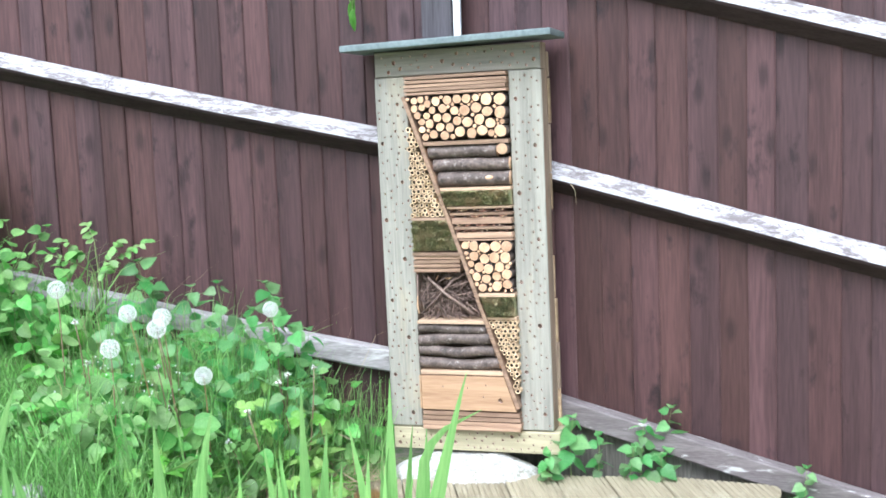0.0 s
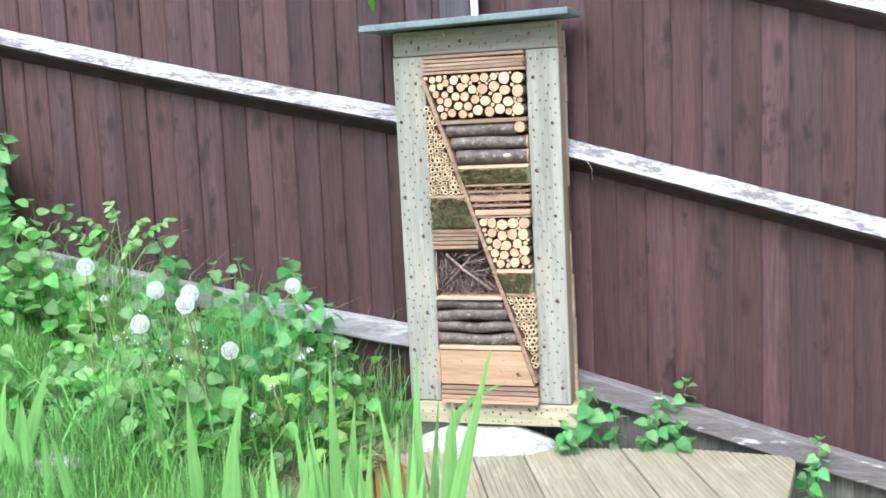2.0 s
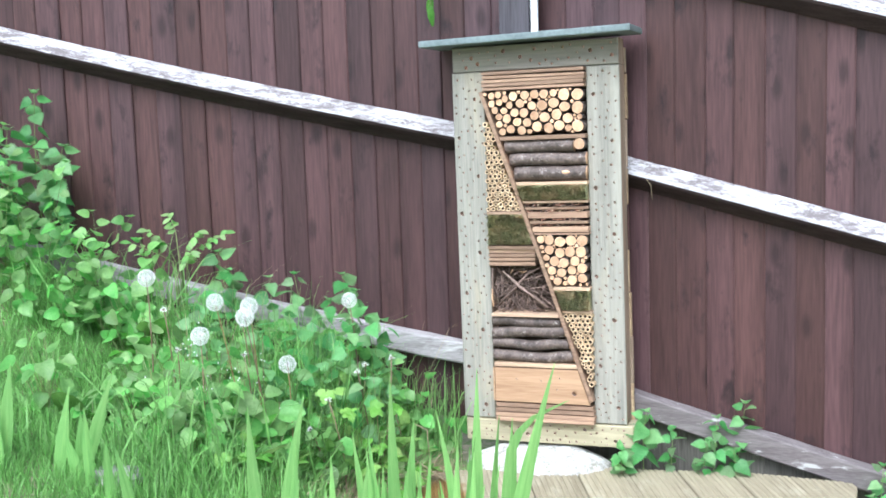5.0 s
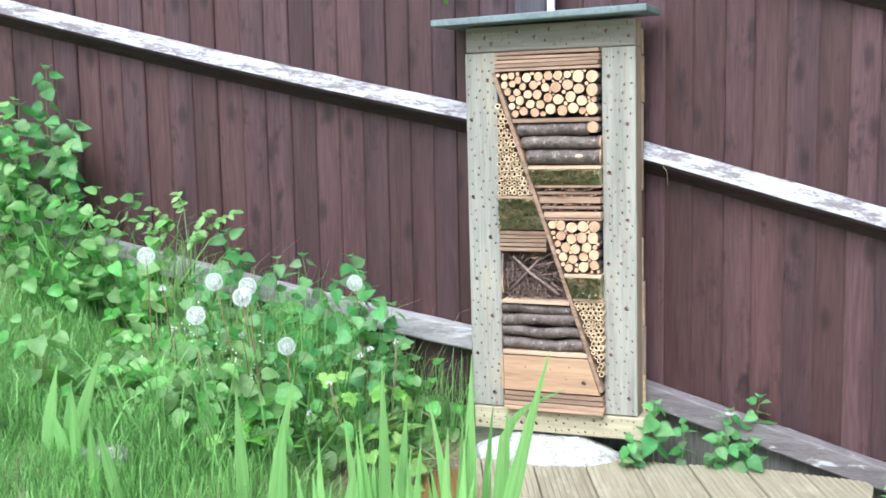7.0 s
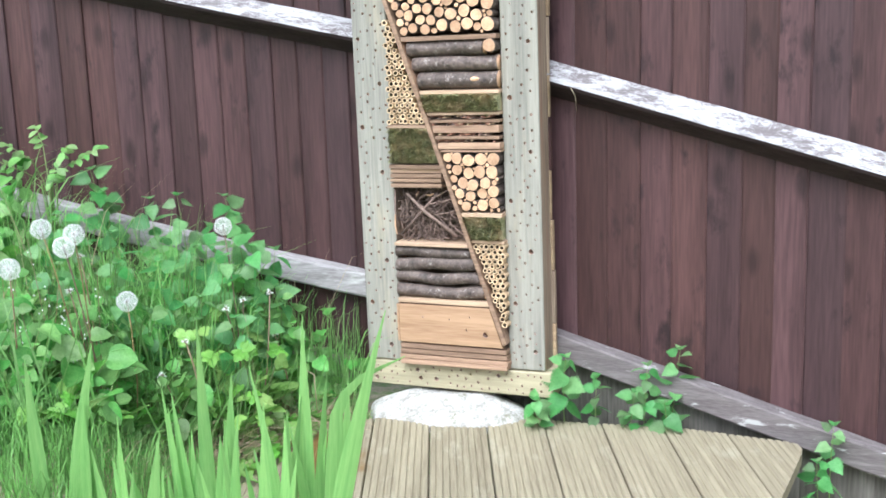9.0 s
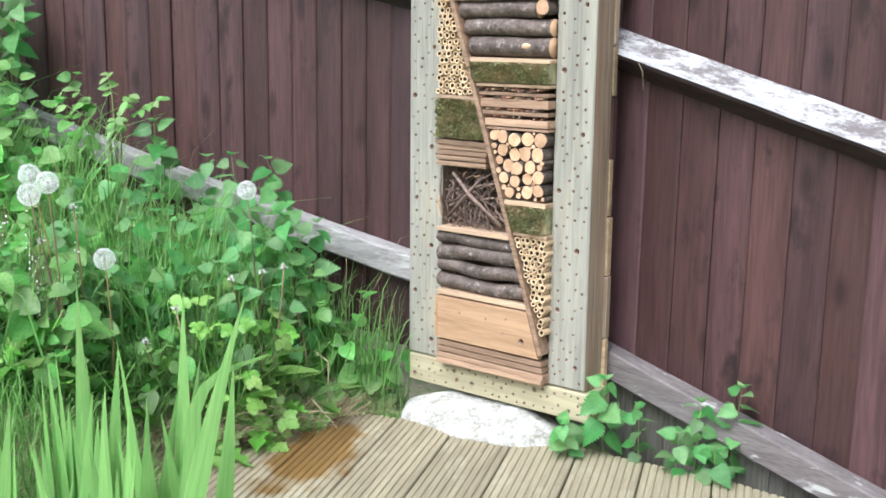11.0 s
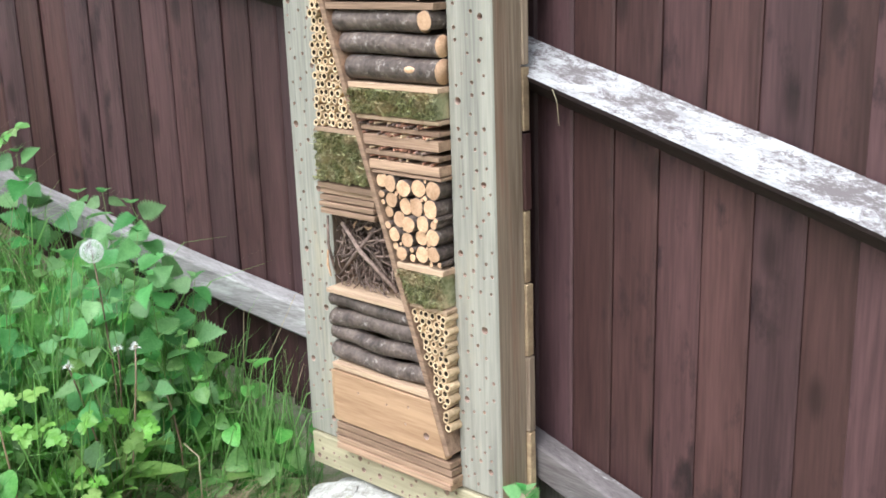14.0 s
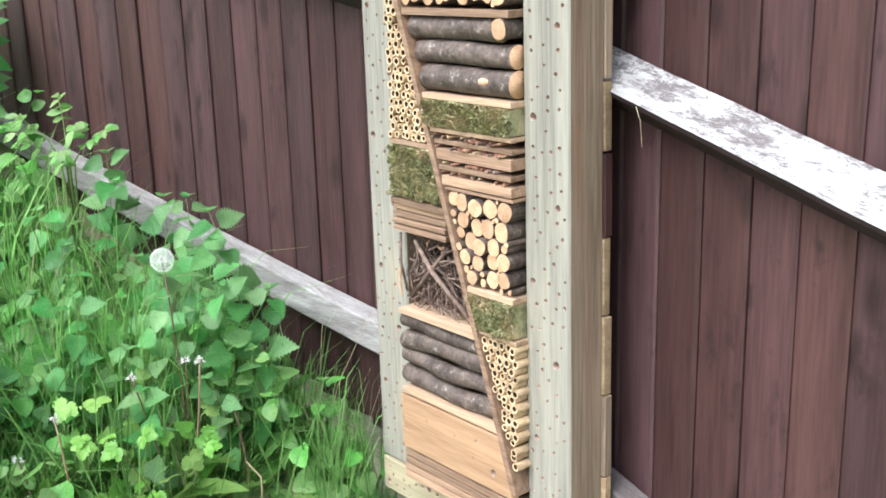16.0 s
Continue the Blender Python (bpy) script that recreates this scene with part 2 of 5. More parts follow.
M_NETTLE = leafmat("nettle_leaf_green", (0.22, 0.44, 0.17), (0.14, 0.32, 0.11), 0.55)
M_BIND = leafmat("soft_green_leaf", (0.28, 0.51, 0.165), (0.16, 0.36, 0.10), 0.55)
M_LIME = leafmat("lime_green_leaf", (0.31, 0.51, 0.14), (0.21, 0.39, 0.09))
M_PINNATE = leafmat("light_green_leaflet", (0.28, 0.48, 0.16), (0.19, 0.36, 0.11))
M_IRIS = mat("iris_blade_green", (0.29, 0.51, 0.16), (0.18, 0.39, 0.11), 0.42, (16, 16, 0.5), 12, 60, 0.35, 0.22, 0.4, trans=0.4)
M_DANDLEAF = leafmat("dandelion_leaf_green", (0.24, 0.46, 0.11), (0.15, 0.33, 0.07), 0.55)
M_STEM = leafmat("pale_green_stem", (0.22, 0.30, 0.10), (0.14, 0.2, 0.07), 0.1)
M_STEMRED = leafmat("reddish_stem", (0.26, 0.2, 0.11), (0.2, 0.12, 0.08), 0.1)
M_GRASS = leafmat("meadow_grass", (0.29, 0.52, 0.165), (0.19, 0.38, 0.105), 0.55, 0.42, 0.42, True)
M_STRAW = leafmat("dry_straw", (0.5, 0.42, 0.27), (0.33, 0.26, 0.16), 0.2, 0.6, 0.35, True)
M_FLUFF = leafmat("white_seed_fluff", (0.95, 0.95, 0.94), (0.88, 0.88, 0.87), 0.5, 0.9, 0.0)
M_SEED = leafmat("brown_seed_core", (0.3, 0.26, 0.18), (0.16, 0.13, 0.09), 0.0, 0.9, 0.0)


# ---- building helpers ----
def mesh_of(bm, name, material, smooth=False):
    me = bpy.data.meshes.new(name)
    bm.to_mesh(me)
    bm.free()
    for m in material if isinstance(material, (list, tuple)) else (material,):
        me.materials.append(m)
    if smooth:
        me.polygons.foreach_set("use_smooth", [True] * len(me.polygons))
    return me


def part(name, bm, material, parent, label="", smooth=False):
    me = bm if isinstance(bm, bpy.types.Mesh) else mesh_of(bm, name, material, smooth)
    ob = new(name, me)
    ob.parent = parent
    if label:
        tagged(ob, label)
    return ob


def empty(name, m, label, category, group="", kind=""):
    ob = new(name)
    ob.empty_display_size = 0.05
    ob.matrix_world = m
    return tagged(ob, label, category, group, kind)


def box(bm, x0, x1, y0, y1, z0, z1, bevel=0.0, wob=0.0, rng=random):
    co = [(x, y, z) for x in (x0, x1) for y in (y0, y1) for z in (z0, z1)]
    vs = [bm.verts.new([c + rng.uniform(-wob, wob) for c in p]) for p in co]
    fs = [(0, 1, 3, 2), (4, 6, 7, 5), (0, 4, 5, 1), (2, 3, 7, 6), (0, 2, 6, 4), (1, 5, 7, 3)]
    faces = [bm.faces.new([vs[i] for i in f]) for f in fs]
    if bevel:
        es = list({e for f in faces for e in f.edges})
        bmesh.ops.bevel(bm, geom=es, offset=bevel, segments=2, affect="EDGES", profile=0.6)
    return faces


def boxed(*a, **k):
    bm = bmesh.new()
    box(bm, *a, **k)
    return bm


def tube(bm, pts, radii, sides=8, cap=True, mat_cap=0):
    """A round bar along a run of points."""
    rings, side = [], None
    for i, p in enumerate(pts):
        p = Vector(p)
        d = (Vector(pts[min(i + 1, len(pts) - 1)]) - Vector(pts[max(i - 1, 0)])).normalized()
        if side is None:
            side = d.orthogonal().normalized()
        side = (side - d * side.dot(d)).normalized()
        other = d.cross(side)
        r = radii[i] if isinstance(radii, (list, tuple)) else radii
        rings.append([bm.verts.new(p + (side * math.cos(a) + other * math.sin(a)) * r) for a in (2 * math.pi * k / sides for k in range(sides))])
    for a, b in zip(rings, rings[1:]):
        for k in range(sides):
            bm.faces.new((a[k], a[(k + 1) % sides], b[(k + 1) % sides], b[k]))
    if cap:
        for ring, flip in ((rings[0], True), (rings[-1], False)):
            f = bm.faces.new(ring[::-1] if flip else ring)
            f.material_index = mat_cap
    return rings


def drilled(x0, x1, z0, z1, y0, y1, holes, bevel=0.003):
    """A timber with real drilled holes in its front face (y0 is the front). holes: (x, z, radius)."""
    bm = bmesh.new()
    b = bevel
    co = [Vector((x0 + b, z0 + b)), Vector((x1 - b, z0 + b)), Vector((x1 - b, z1 - b)), Vector((x0 + b, z1 - b))]
    edges = [(0, 1), (1, 2), (2, 3), (3, 0)]
    for hx, hz, r in holes:
        k = len(co)
        n = 10
        co += [Vector((hx + r * math.cos(2 * math.pi * i / n), hz + r * math.sin(2 * math.pi * i / n))) for i in range(n)]
        edges += [(k + i, k + (i + 1) % n) for i in range(n)]
    vs, es, fs, *_ = geometry.delaunay_2d_cdt(co, edges, [], 1, 1e-6)
    front = [bm.verts.new((v.x, y0, v.y)) for v in vs]
    for f in fs:
        c = sum((vs[i] for i in f), Vector((0, 0))) / len(f)
        if any((c.x - hx) ** 2 + (c.y - hz) ** 2 < r * r * 0.97 for hx, hz, r in holes):
            continue
        bm.faces.new([front[i] for i in f])
    bmesh.ops.recalc_face_normals(bm, faces=bm.faces[:])
    if bm.faces and sum(f.normal.y for f in bm.faces) > 0:
        bmesh.ops.reverse_faces(bm, faces=bm.faces[:])
    # the rest of the timber, with a chamfer round the front
    ring_f = [bm.verts.new((x, y0, z)) for x, z in ((x0 + b, z0 + b), (x1 - b, z0 + b), (x1 - b, z1 - b), (x0 + b, z1 - b))]
    ring_m = [bm.verts.new((x, y0 + b, z)) for x, z in ((x0, z0), (x1, z0), (x1, z1), (x0, z1))]
    ring_b = [bm.verts.new((x, y1, z)) for x, z in ((x0, z0), (x1, z0), (x1, z1), (x0, z1))]
    for a, c in ((ring_f, ring_m), (ring_m, ring_b)):
        for i in range(4):
            bm.faces.new((a[i], c[i], c[(i + 1) % 4], a[(i + 1) % 4])).material_index = 2 if c is ring_b and i in (1, 3) else 0
    bm.faces.new(ring_b)
    for hx, hz, r in holes:
        n = 10
        top = [bm.verts.new((hx + r * math.cos(2 * math.pi * i / n), y0, hz + r * math.sin(2 * math.pi * i / n))) for i in range(n)]
        bot = [bm.verts.new((hx + r * 0.9 * math.cos(2 * math.pi * i / n), y0 + 2.6 * r, hz + r * 0.9 * math.sin(2 * math.pi * i / n))) for i in range(n)]
        for i in range(n):
            bm.faces.new((top[i], top[(i + 1) % n], bot[(i + 1) % n], bot[i])).material_index = 1
        bm.faces.new(bot).material_index = 1
    return bm


def scatter(rng, x0, x1, z0, z1, count, gap, big=0.2, small_r=(0.0022, 0.0036), big_r=(0.0050, 0.0066)):
    out = []
    for _ in range(count * 30):
        if len(out) >= count:
            break
        r = rng.uniform(*big_r) if rng.random() < big else rng.uniform(*small_r)
        p = (rng.uniform(x0 + r + 0.006, x1 - r - 0.006), rng.uniform(z0 + r + 0.006, z1 - r - 0.006), r)
        if all((p[0] - q[0]) ** 2 + (p[1] - q[1]) ** 2 > (gap + r + q[2]) ** 2 for q in out):
            out.append(p)
    return out


def zigzag(rng, x0, x1, z0, z1, count, big_n, gap):
    """Large holes that alternate from side to side up the timber, with small ones strewn between."""
    out = []
    for k in range(big_n):
        x = x0 + (x1 - x0) * (0.20 if k % 2 else 0.72) + rng.uniform(-0.004, 0.004)
        out.append((x, z0 + (z1 - z0) * (k + 0.35) / big_n + rng.uniform(-0.006, 0.006), rng.uniform(0.0058, 0.0072)))
    for _ in range(count * 30):
        if len(out) >= count:
            break
        r = rng.uniform(0.0026, 0.0041)
        p = (rng.uniform(x0 + r + 0.006, x1 - r - 0.006), rng.uniform(z0 + r + 0.006, z1 - r - 0.006), r)
        if all((p[0] - q[0]) ** 2 + (p[1] - q[1]) ** 2 > (gap + r + q[2]) ** 2 for q in out):
            out.append(p)
    return out


def pack(rng, inside, box_, radii, tries=300, squeeze=1.0):
    """Circles of falling size packed inside a region, each pushed close to those already there."""
    out = []
    for r in radii:
        best = None
        for _ in range(tries):
            x, z = rng.uniform(box_[0], box_[1]), rng.uniform(box_[2], box_[3])
            if not inside(x, z, r):
                continue
            gaps = [math.hypot(x - a, z - b) - (r + c) * squeeze for a, b, c in out]
            if gaps and min(gaps) < 0:
                continue
            gaps += [x - box_[0] - r, box_[1] - x - r, z - box_[2] - r, box_[3] - z - r]
            gaps.sort()
            score = gaps[0] + gaps[1] + 0.3 * gaps[2]
            if best is None or score < best[0]:
                best = (score, x, z)
        if best:
            out.append((best[1], best[2], r))
    return out


# ---- ground ----
def ground_z(x, y):
    """The bank climbs away from the deck and falls towards the low end of the fence."""
    rim = 0.0 if y > 3.315 else (-0.255 + 0.51 * (y - 2.815) if y > 2.815 else min(-0.255 + 0.857 * (2.815 - y), -0.05))
    left = max(0.0, rim - x - 0.02)
    right = max(0.0, x - 0.55)
    z = -0.165 + 0.42 * min(left, 2.6) + 0.22 * min(left, 0.3) - 0.28 * min(right, 2.5)
    near = max(0.0, min(1.0, (2.6 - y) / 1.6))
    z -= near * 0.22 * min(1.0, left * 1.3)
    return z + 0.018 * noise.noise((x * 2.3, y * 2.3, 0)) + 0.008 * noise.noise((x * 9, y * 9, 3))


def make_ground():
    def axis(lo, hi, step, far):
        core = list(np.arange(lo, hi + 1e-6, step))
        out = [2.0 ** k for k in range(0, far)]
        return [lo - o for o in out[::-1]] + core + [hi + o for o in out]
    xs, ys = axis(-3, 3, 0.06, 8), axis(-1, 4.6, 0.06, 8)
    bm = bmesh.new()
    grid = [[bm.verts.new((x, y, ground_z(x, y))) for y in ys] for x in xs]
    for i in range(len(xs) - 1):
        for j in range(len(ys) - 1):
            bm.faces.new((grid[i][j], grid[i + 1][j], grid[i + 1][j + 1], grid[i][j + 1]))
    ob = new("ground", mesh_of(bm, "ground", M_SOIL, True))
    tagged(ob, "earth bank with thatch and weeds", "ground", kind="structure")


make_ground()

# ---- fence: two bays that meet at a post behind the insect hotel ----
POST = Vector((0.33, 3.575, 0))
LEFT_TURN, RIGHT_TURN = -11.5, -25.5


def feather_board(w, h, rng, foot):
    """A feather-edged board: thick at one edge, thin at the other, with a slightly uneven face."""
    bm = bmesh.new()
    t0, t1 = 0.0115, 0.005
    rows = 7
    ring = []
    for k in range(rows):
        z = h * k / (rows - 1)
        wx = 0.0012 * rng.uniform(-1, 1)
        ring.append([bm.verts.new(p) for p in ((wx, -t1, z), (w * 0.95 + wx, -t0 - 0.001, z), (w + wx, -t0 + 0.002, z), (w + wx, 0, z), (wx, 0, z))])
    for k, (a, b) in enumerate(zip(ring, ring[1:])):
        for i in range(5):
            f = bm.faces.new((a[i], a[(i + 1) % 5], b[(i + 1) % 5], b[i]))
            f.material_index = 1 if foot and k == 0 else 0      # the stain has gone below the low rail
    bm.faces.new(ring[0][::-1])
    bm.faces.new(ring[-1])
    return mesh_of(bm, "board", [M_FENCE, M_FENCE_FOOT])


def rail_mesh(name, u0, u1, zf, arris, low):
    """A rail along local x whose height follows zf. arris: three-cornered, with a white upper face and shade painted on
    the others.
    """
    bm = bmesh.new()
    sec = [(-0.017, 0.0), (-0.076, -0.049), (-0.071, -0.058), (-0.017, -0.095)] if arris else [(-0.017, 0.004), (-0.058, 0.0), (-0.061, -0.0045), (-0.060, -0.066), (-0.055, -0.072), (-0.017, -0.072)]
    n = 36
    ring = []
    for k in range(n + 1):
        u = u0 + (u1 - u0) * k / n
        j = 0.0018 * noise.noise((u * 5, 1.7, 0))
        ring.append([bm.verts.new((u, v + j, zf(u) + z + 0.002 * noise.noise((u * 8, v * 40, 4)))) for v, z in sec])
    m = len(sec)
    for a, b in zip(ring, ring[1:]):
        for i in range(m):
            f = bm.faces.new((a[i], a[(i + 1) % m], b[(i + 1) % m], b[i]))
            if arris and i >= 1:
                f.material_index = 1
    bm.faces.new(ring[0][::-1])
    bm.faces.new(ring[-1])
    bmesh.ops.recalc_face_normals(bm, faces=bm.faces[:])
    return mesh_of(bm, name, [M_RAIL if arris else low, M_RAIL_UNDER])


def make_fence(turn, u0, u1, pitch, rails, bottom, label, low, foot=False):
    rng = random.Random(int(abs(turn) * 10))
    f = empty("fence", Matrix.Translation(POST) @ pose(0, 0, 0, 0, 0, turn), label, "fence", "garden fence bays")
    boards = [feather_board(pitch + 0.016, 2.3, rng, foot) for _ in range(4)]
    u = u0
    while u < u1:
        b = part("board", rng.choice(boards), None, f)
        b.matrix_basis = pose(u, 0.004 * rng.random(), bottom(u) + rng.uniform(-0.01, 0.01), 0, 0, rng.uniform(-0.8, 0.8))
        u += pitch * rng.uniform(0.92, 1.08)
    for zf, arris, a, b in rails:
        part("rail", rail_mesh("rail", a, b, zf, arris, low), None, f, "white flaking three-cornered rail" if arris else "grey weathered wooden rail")
    return f


fence_left = make_fence(LEFT_TURN, -3.2, 0.06, 0.084, [
    (lambda u: 0.914 - 0.209 * u + 0.015 * u * u, True, -3.2, 0.02),
    (lambda u: 0.188 - 0.190 * u + 0.02 * u * u, False, -3.2, -0.06),
    (lambda u: 1.60 - 0.18 * u + 0.03 * u * u, True, -3.2, 0.02)], lambda u: -0.12 - 0.26 * u, "dark brown feather-edge fence on the grassy bank", M_RAIL_PALE)
fence_right = make_fence(RIGHT_TURN, 0.06, 2.6, 0.086, [
    (lambda u: 0.934 - 0.277 * u, True, 0.0, 2.6),
    (lambda u: 0.184 - 0.265 * u, False, 0.02, 2.6),
    (lambda u: 1.60 - 0.305 * u, True, 0.0, 2.6)], lambda u: -0.25 - 0.26 * u, "dark brown feather-edge fence sloping down beside the deck", M_RAIL_LOW, True)
post = empty("fence_post", Matrix.Translation(POST) @ pose(0, 0, 0, 0, 0, -18), "dark wooden fence post with a lit edge strip", "post")
part("post", boxed(-0.045, 0.052, -0.09, 0.01, -0.2, 2.25, bevel=0.006), M_POST, post)
# light on the post's edge, built as a separate white strip
part("strip", boxed(0.054, 0.077, -0.075, -0.055, -0.2, 2.25, bevel=0.003), M_LIT_EDGE, post, "narrow white strip for light on the post edge")

# ---- deck of grooved boards with a cut, many-sided edge ----
DECK_Z = -0.135
DECK = [(-0.255, 2.815), (-0.17, 2.96), (0.0, 3.315), (0.06, 3.335), (0.45, 3.31), (0.605, 3.285), (0.743, 3.24), (0.95, 3.18), (1.20, 3.06), (1.225, 3.03), (1.215, 2.99), (1.08, 2.72), (0.80, 2.03), (0.44, 2.0), (0.30, 2.17)]


def span_at(x):
    """The stretch of y that the deck covers at x."""
    ys = []
    for (xa, ya), (xb, yb) in zip(DECK, DECK[1:] + DECK[:1]):
        if (xa - x) * (xb - x) < 0:
            ys.append(ya + (yb - ya) * (x - xa) / (xb - xa))
    return (min(ys), max(ys)) if len(ys) >= 2 else None


def make_deck():
    deck = empty("deck", pose(0, 0, 0), "weathered grooved timber deck with a rusty wet patch", "deck")
    rng = random.Random(5)
    edges = [-0.337, -0.182, -0.026, 0.130, 0.286, 0.441, 0.597, 0.752, 0.908, 1.064, 1.225]
    for x0, x1 in zip(edges, edges[1:]):
        bm = bmesh.new()
        w = x1 - x0 - 0.0025
        n = 9                       # ridges across a board
        prof = []
        for k in range(n):
            a, p = x0 + w * k / n, w / n
            prof += [(a, -0.0032), (a + p * 0.15, 0.0), (a + p * 0.80, 0.0), (a + p * 0.95, -0.0032)]
        prof = [(x, z) for x, z in prof if span_at(x)]
        if len(prof) < 3:
            continue
        dz = rng.uniform(-0.002, 0.002)
        cols = []
        for x, z in prof:
            lo, hi = span_at(x)
            hi += 0.006 * noise.noise((x * 60, 0, 0))
            cols.append([bm.verts.new((x, lo + (hi - lo) * t, DECK_Z + z + dz)) for t in (0, 0.5, 1)] + [bm.verts.new((x, hi, DECK_Z - 0.03)), bm.verts.new((x, lo, DECK_Z - 0.03))])
        for a, b in zip(cols, cols[1:]):
            for i in range(5):
                bm.faces.new((a[i], b[i], b[(i + 1) % 5], a[(i + 1) % 5]))
        bm.faces.new(cols[0])
        bm.faces.new(cols[-1][::-1])
        bmesh.ops.recalc_face_normals(bm, faces=bm.faces[:])
        part("plank", bm, M_DECK, deck)
    rail = bmesh.new()
    box(rail, -0.05, 1.0, 2.9, 2.95, DECK_Z - 0.13, DECK_Z - 0.031, 0.003)
    part("joist", rail, M_DECK, deck)
    return deck


make_deck()


def make_pad():
    """The pale concrete footing: a rough round-edged slab."""
    bm = bmesh.new()
    n = 72
    cx, cy, th = 0.337, 3.375, radians(-20)
    rings = []
    for r, z in ((1.02, -0.24), (1.01, -0.145), (0.99, -0.130), (0.95, -0.121), (0.88, -0.113), (0.80, -0.106), (0.71, -0.098), (0.62, -0.090), (0.52, -0.082), (0.40, -0.077)):
        ring = []
        for k in range(n):
            a = 2 * math.pi * k / n
            px, py = 0.232 * math.cos(a), 0.128 * math.sin(a)
            rr = r * (1 + 0.16 * noise.noise((math.cos(a) * 2, math.sin(a) * 2, 5)) + 0.05 * noise.noise((math.cos(a) * 7, math.sin(a) * 7, 2)))
            ring.append(bm.verts.new((cx + rr * (px * math.cos(th) - py * math.sin(th)), cy + rr * (px * math.sin(th) + py * math.cos(th)), z + (0.012 if z > -0.2 else 0) * noise.noise((px * 22, py * 22, r)) + 0.004 * noise.noise((px * 70, py * 70, r)))))
        rings.append(ring)
    for a, b in zip(rings, rings[1:]):
        for k in range(n):
            bm.faces.new((a[k], a[(k + 1) % n], b[(k + 1) % n], b[k]))
    bm.faces.new(rings[-1])
    ob = new("concrete_footing", mesh_of(bm, "concrete_footing", M_CONC, True))
    tagged(ob, "pale rough concrete footing under the insect hotel", "footing")


make_pad()

# ---- insect hotel ----
HOTEL = Matrix.Translation((0.365, 3.363, 0)) @ pose(0, 0, 0, 0, -0.5, -23)
hotel = empty("insect_hotel", HOTEL, "tall wooden insect hotel filled with logs, canes and moss", "insect hotel")
hr = random.Random(11)
F0, F1 = -0.03, 0.055          # front and back of the fillings
DA, DB = (-0.172, 1.05), (0.155, 0.080)


def diag_u(z):
    return DA[0] + (DB[0] - DA[0]) * (z - DA[1]) / (DB[1] - DA[1])


part("upright", drilled(-0.275, -0.170, 0.005, 1.112, 0, 0.075, zigzag(hr, -0.275, -0.170, 0.005, 1.112, 118, 9, 0.0115)), [M_UPRIGHT, M_BORE, M_SIDE], hotel, "grey-green drilled upright")
part("upright", drilled(0.155, 0.257, 0.005, 1.112, 0, 0.075, zigzag(hr, 0.155, 0.257, 0.005, 1.112, 112, 8, 0.0115)), [M_UPRIGHT, M_BORE, M_SIDE], hotel, "grey-green drilled upright")
# head board: darker colour partly stands for the shade under the roof
part("head_board", drilled(-0.272, 0.256, 1.114, 1.192, 0, 0.075, scatter(hr, -0.272, 0.256, 1.114, 1.192, 34, 0.014, 0.3, (0.0026, 0.0040))), [M_HEAD, M_BORE, M_SIDE], hotel, "grey drilled board under the roof, darkened as roof shade")
part("foot_board", drilled(-0.268, 0.278, -0.068, 0.002, -0.006, 0.085, scatter(hr, -0.268, 0.278, -0.068, 0.002, 52, 0.012, 0.15, (0.0026, 0.0040))), [M_CROSS, M_BORE, M_CROSS], hotel, "pale drilled board at the foot")
# roof slab
bm = boxed(-0.352, 0.308, -0.085, 0.118, 0, 0.020, bevel=0.004)
bmesh.ops.transform(bm, matrix=pose(0, 0, 1.199, 0, -0.9, 0), verts=bm.verts[:])
part("roof", bm, M_ROOF, hotel, "blue-grey overhanging roof slab")
# back boards of uneven length
for z0, z1, m in ((-0.03, 0.12, M_BACK), (0.12, 0.27, M_SIDE), (0.27, 0.41, M_BACK), (0.41, 0.545, M_BACK), (0.545, 0.685, M_FENCE), (0.685, 0.80, M_BACK), (0.80, 0.95, M_SIDE), (0.95, 1.09, M_BACK), (1.09, 1.17, M_SIDE)):
    part("back_board", boxed(-0.235, 0.262 + hr.uniform(-0.006, 0.008), 0.077, 0.094, z0, z1 - 0.003, bevel=0.002, wob=0.001, rng=hr), m, hotel)
# sheet added behind the fillings so their gaps show painted shade
part("backing", boxed(-0.168, 0.153, 0.058, 0.074, 0.005, 1.11), M_RECESS_SHADE, hotel, "backing board coloured dark as shade behind the fillings")


def slab(name, u0, u1, z0, z1, material, front=F0, label="", tilt=0.0):
    bm = bmesh.new()
    j = lambda: hr.uniform(-0.0008, 0.0008)
    box(bm, u0, u1, front + hr.uniform(-0.003, 0.002), F1, z0 + j(), z1 + j(), 0.0012, 0.0006, hr)
    if tilt:
        bmesh.ops.transform(bm, matrix=Matrix.Translation((0, 0, tilt)), verts=[v for v in bm.verts if v.co.x > (u0 + u1) / 2])
    return part(name, bm, material, hotel, label)


def stack(u0, u1, z0, z1, n):
    """Thin slats with narrow gaps."""
    p = (z1 - z0) / n
    for k in range(n):
        slab("slat", u0 + hr.uniform(-0.003, 0.002), u1 + hr.uniform(-0.002, 0.003), z0 + p * k, z0 + p * (k + 0.8), M_SLAT, F0 + hr.uniform(-0.004, 0.004), tilt=hr.uniform(-0.002, 0.002))


# diagonal divider
bm = bmesh.new()
t = 0.006
d = Vector((DB[0] - DA[0], DB[1] - DA[1])).normalized()
q = Vector((d.y, -d.x)) * t
pts = [(DA[0] - q.x, DA[1] - q.y), (DA[0] + q.x, DA[1] + q.y), (DB[0] + q.x, DB[1] + q.y), (DB[0] - q.x, DB[1] - q.y)]
lo = [bm.verts.new((x, F0 - 0.004, z)) for x, z in pts]
hi = [bm.verts.new((x, F1, z)) for x, z in pts]
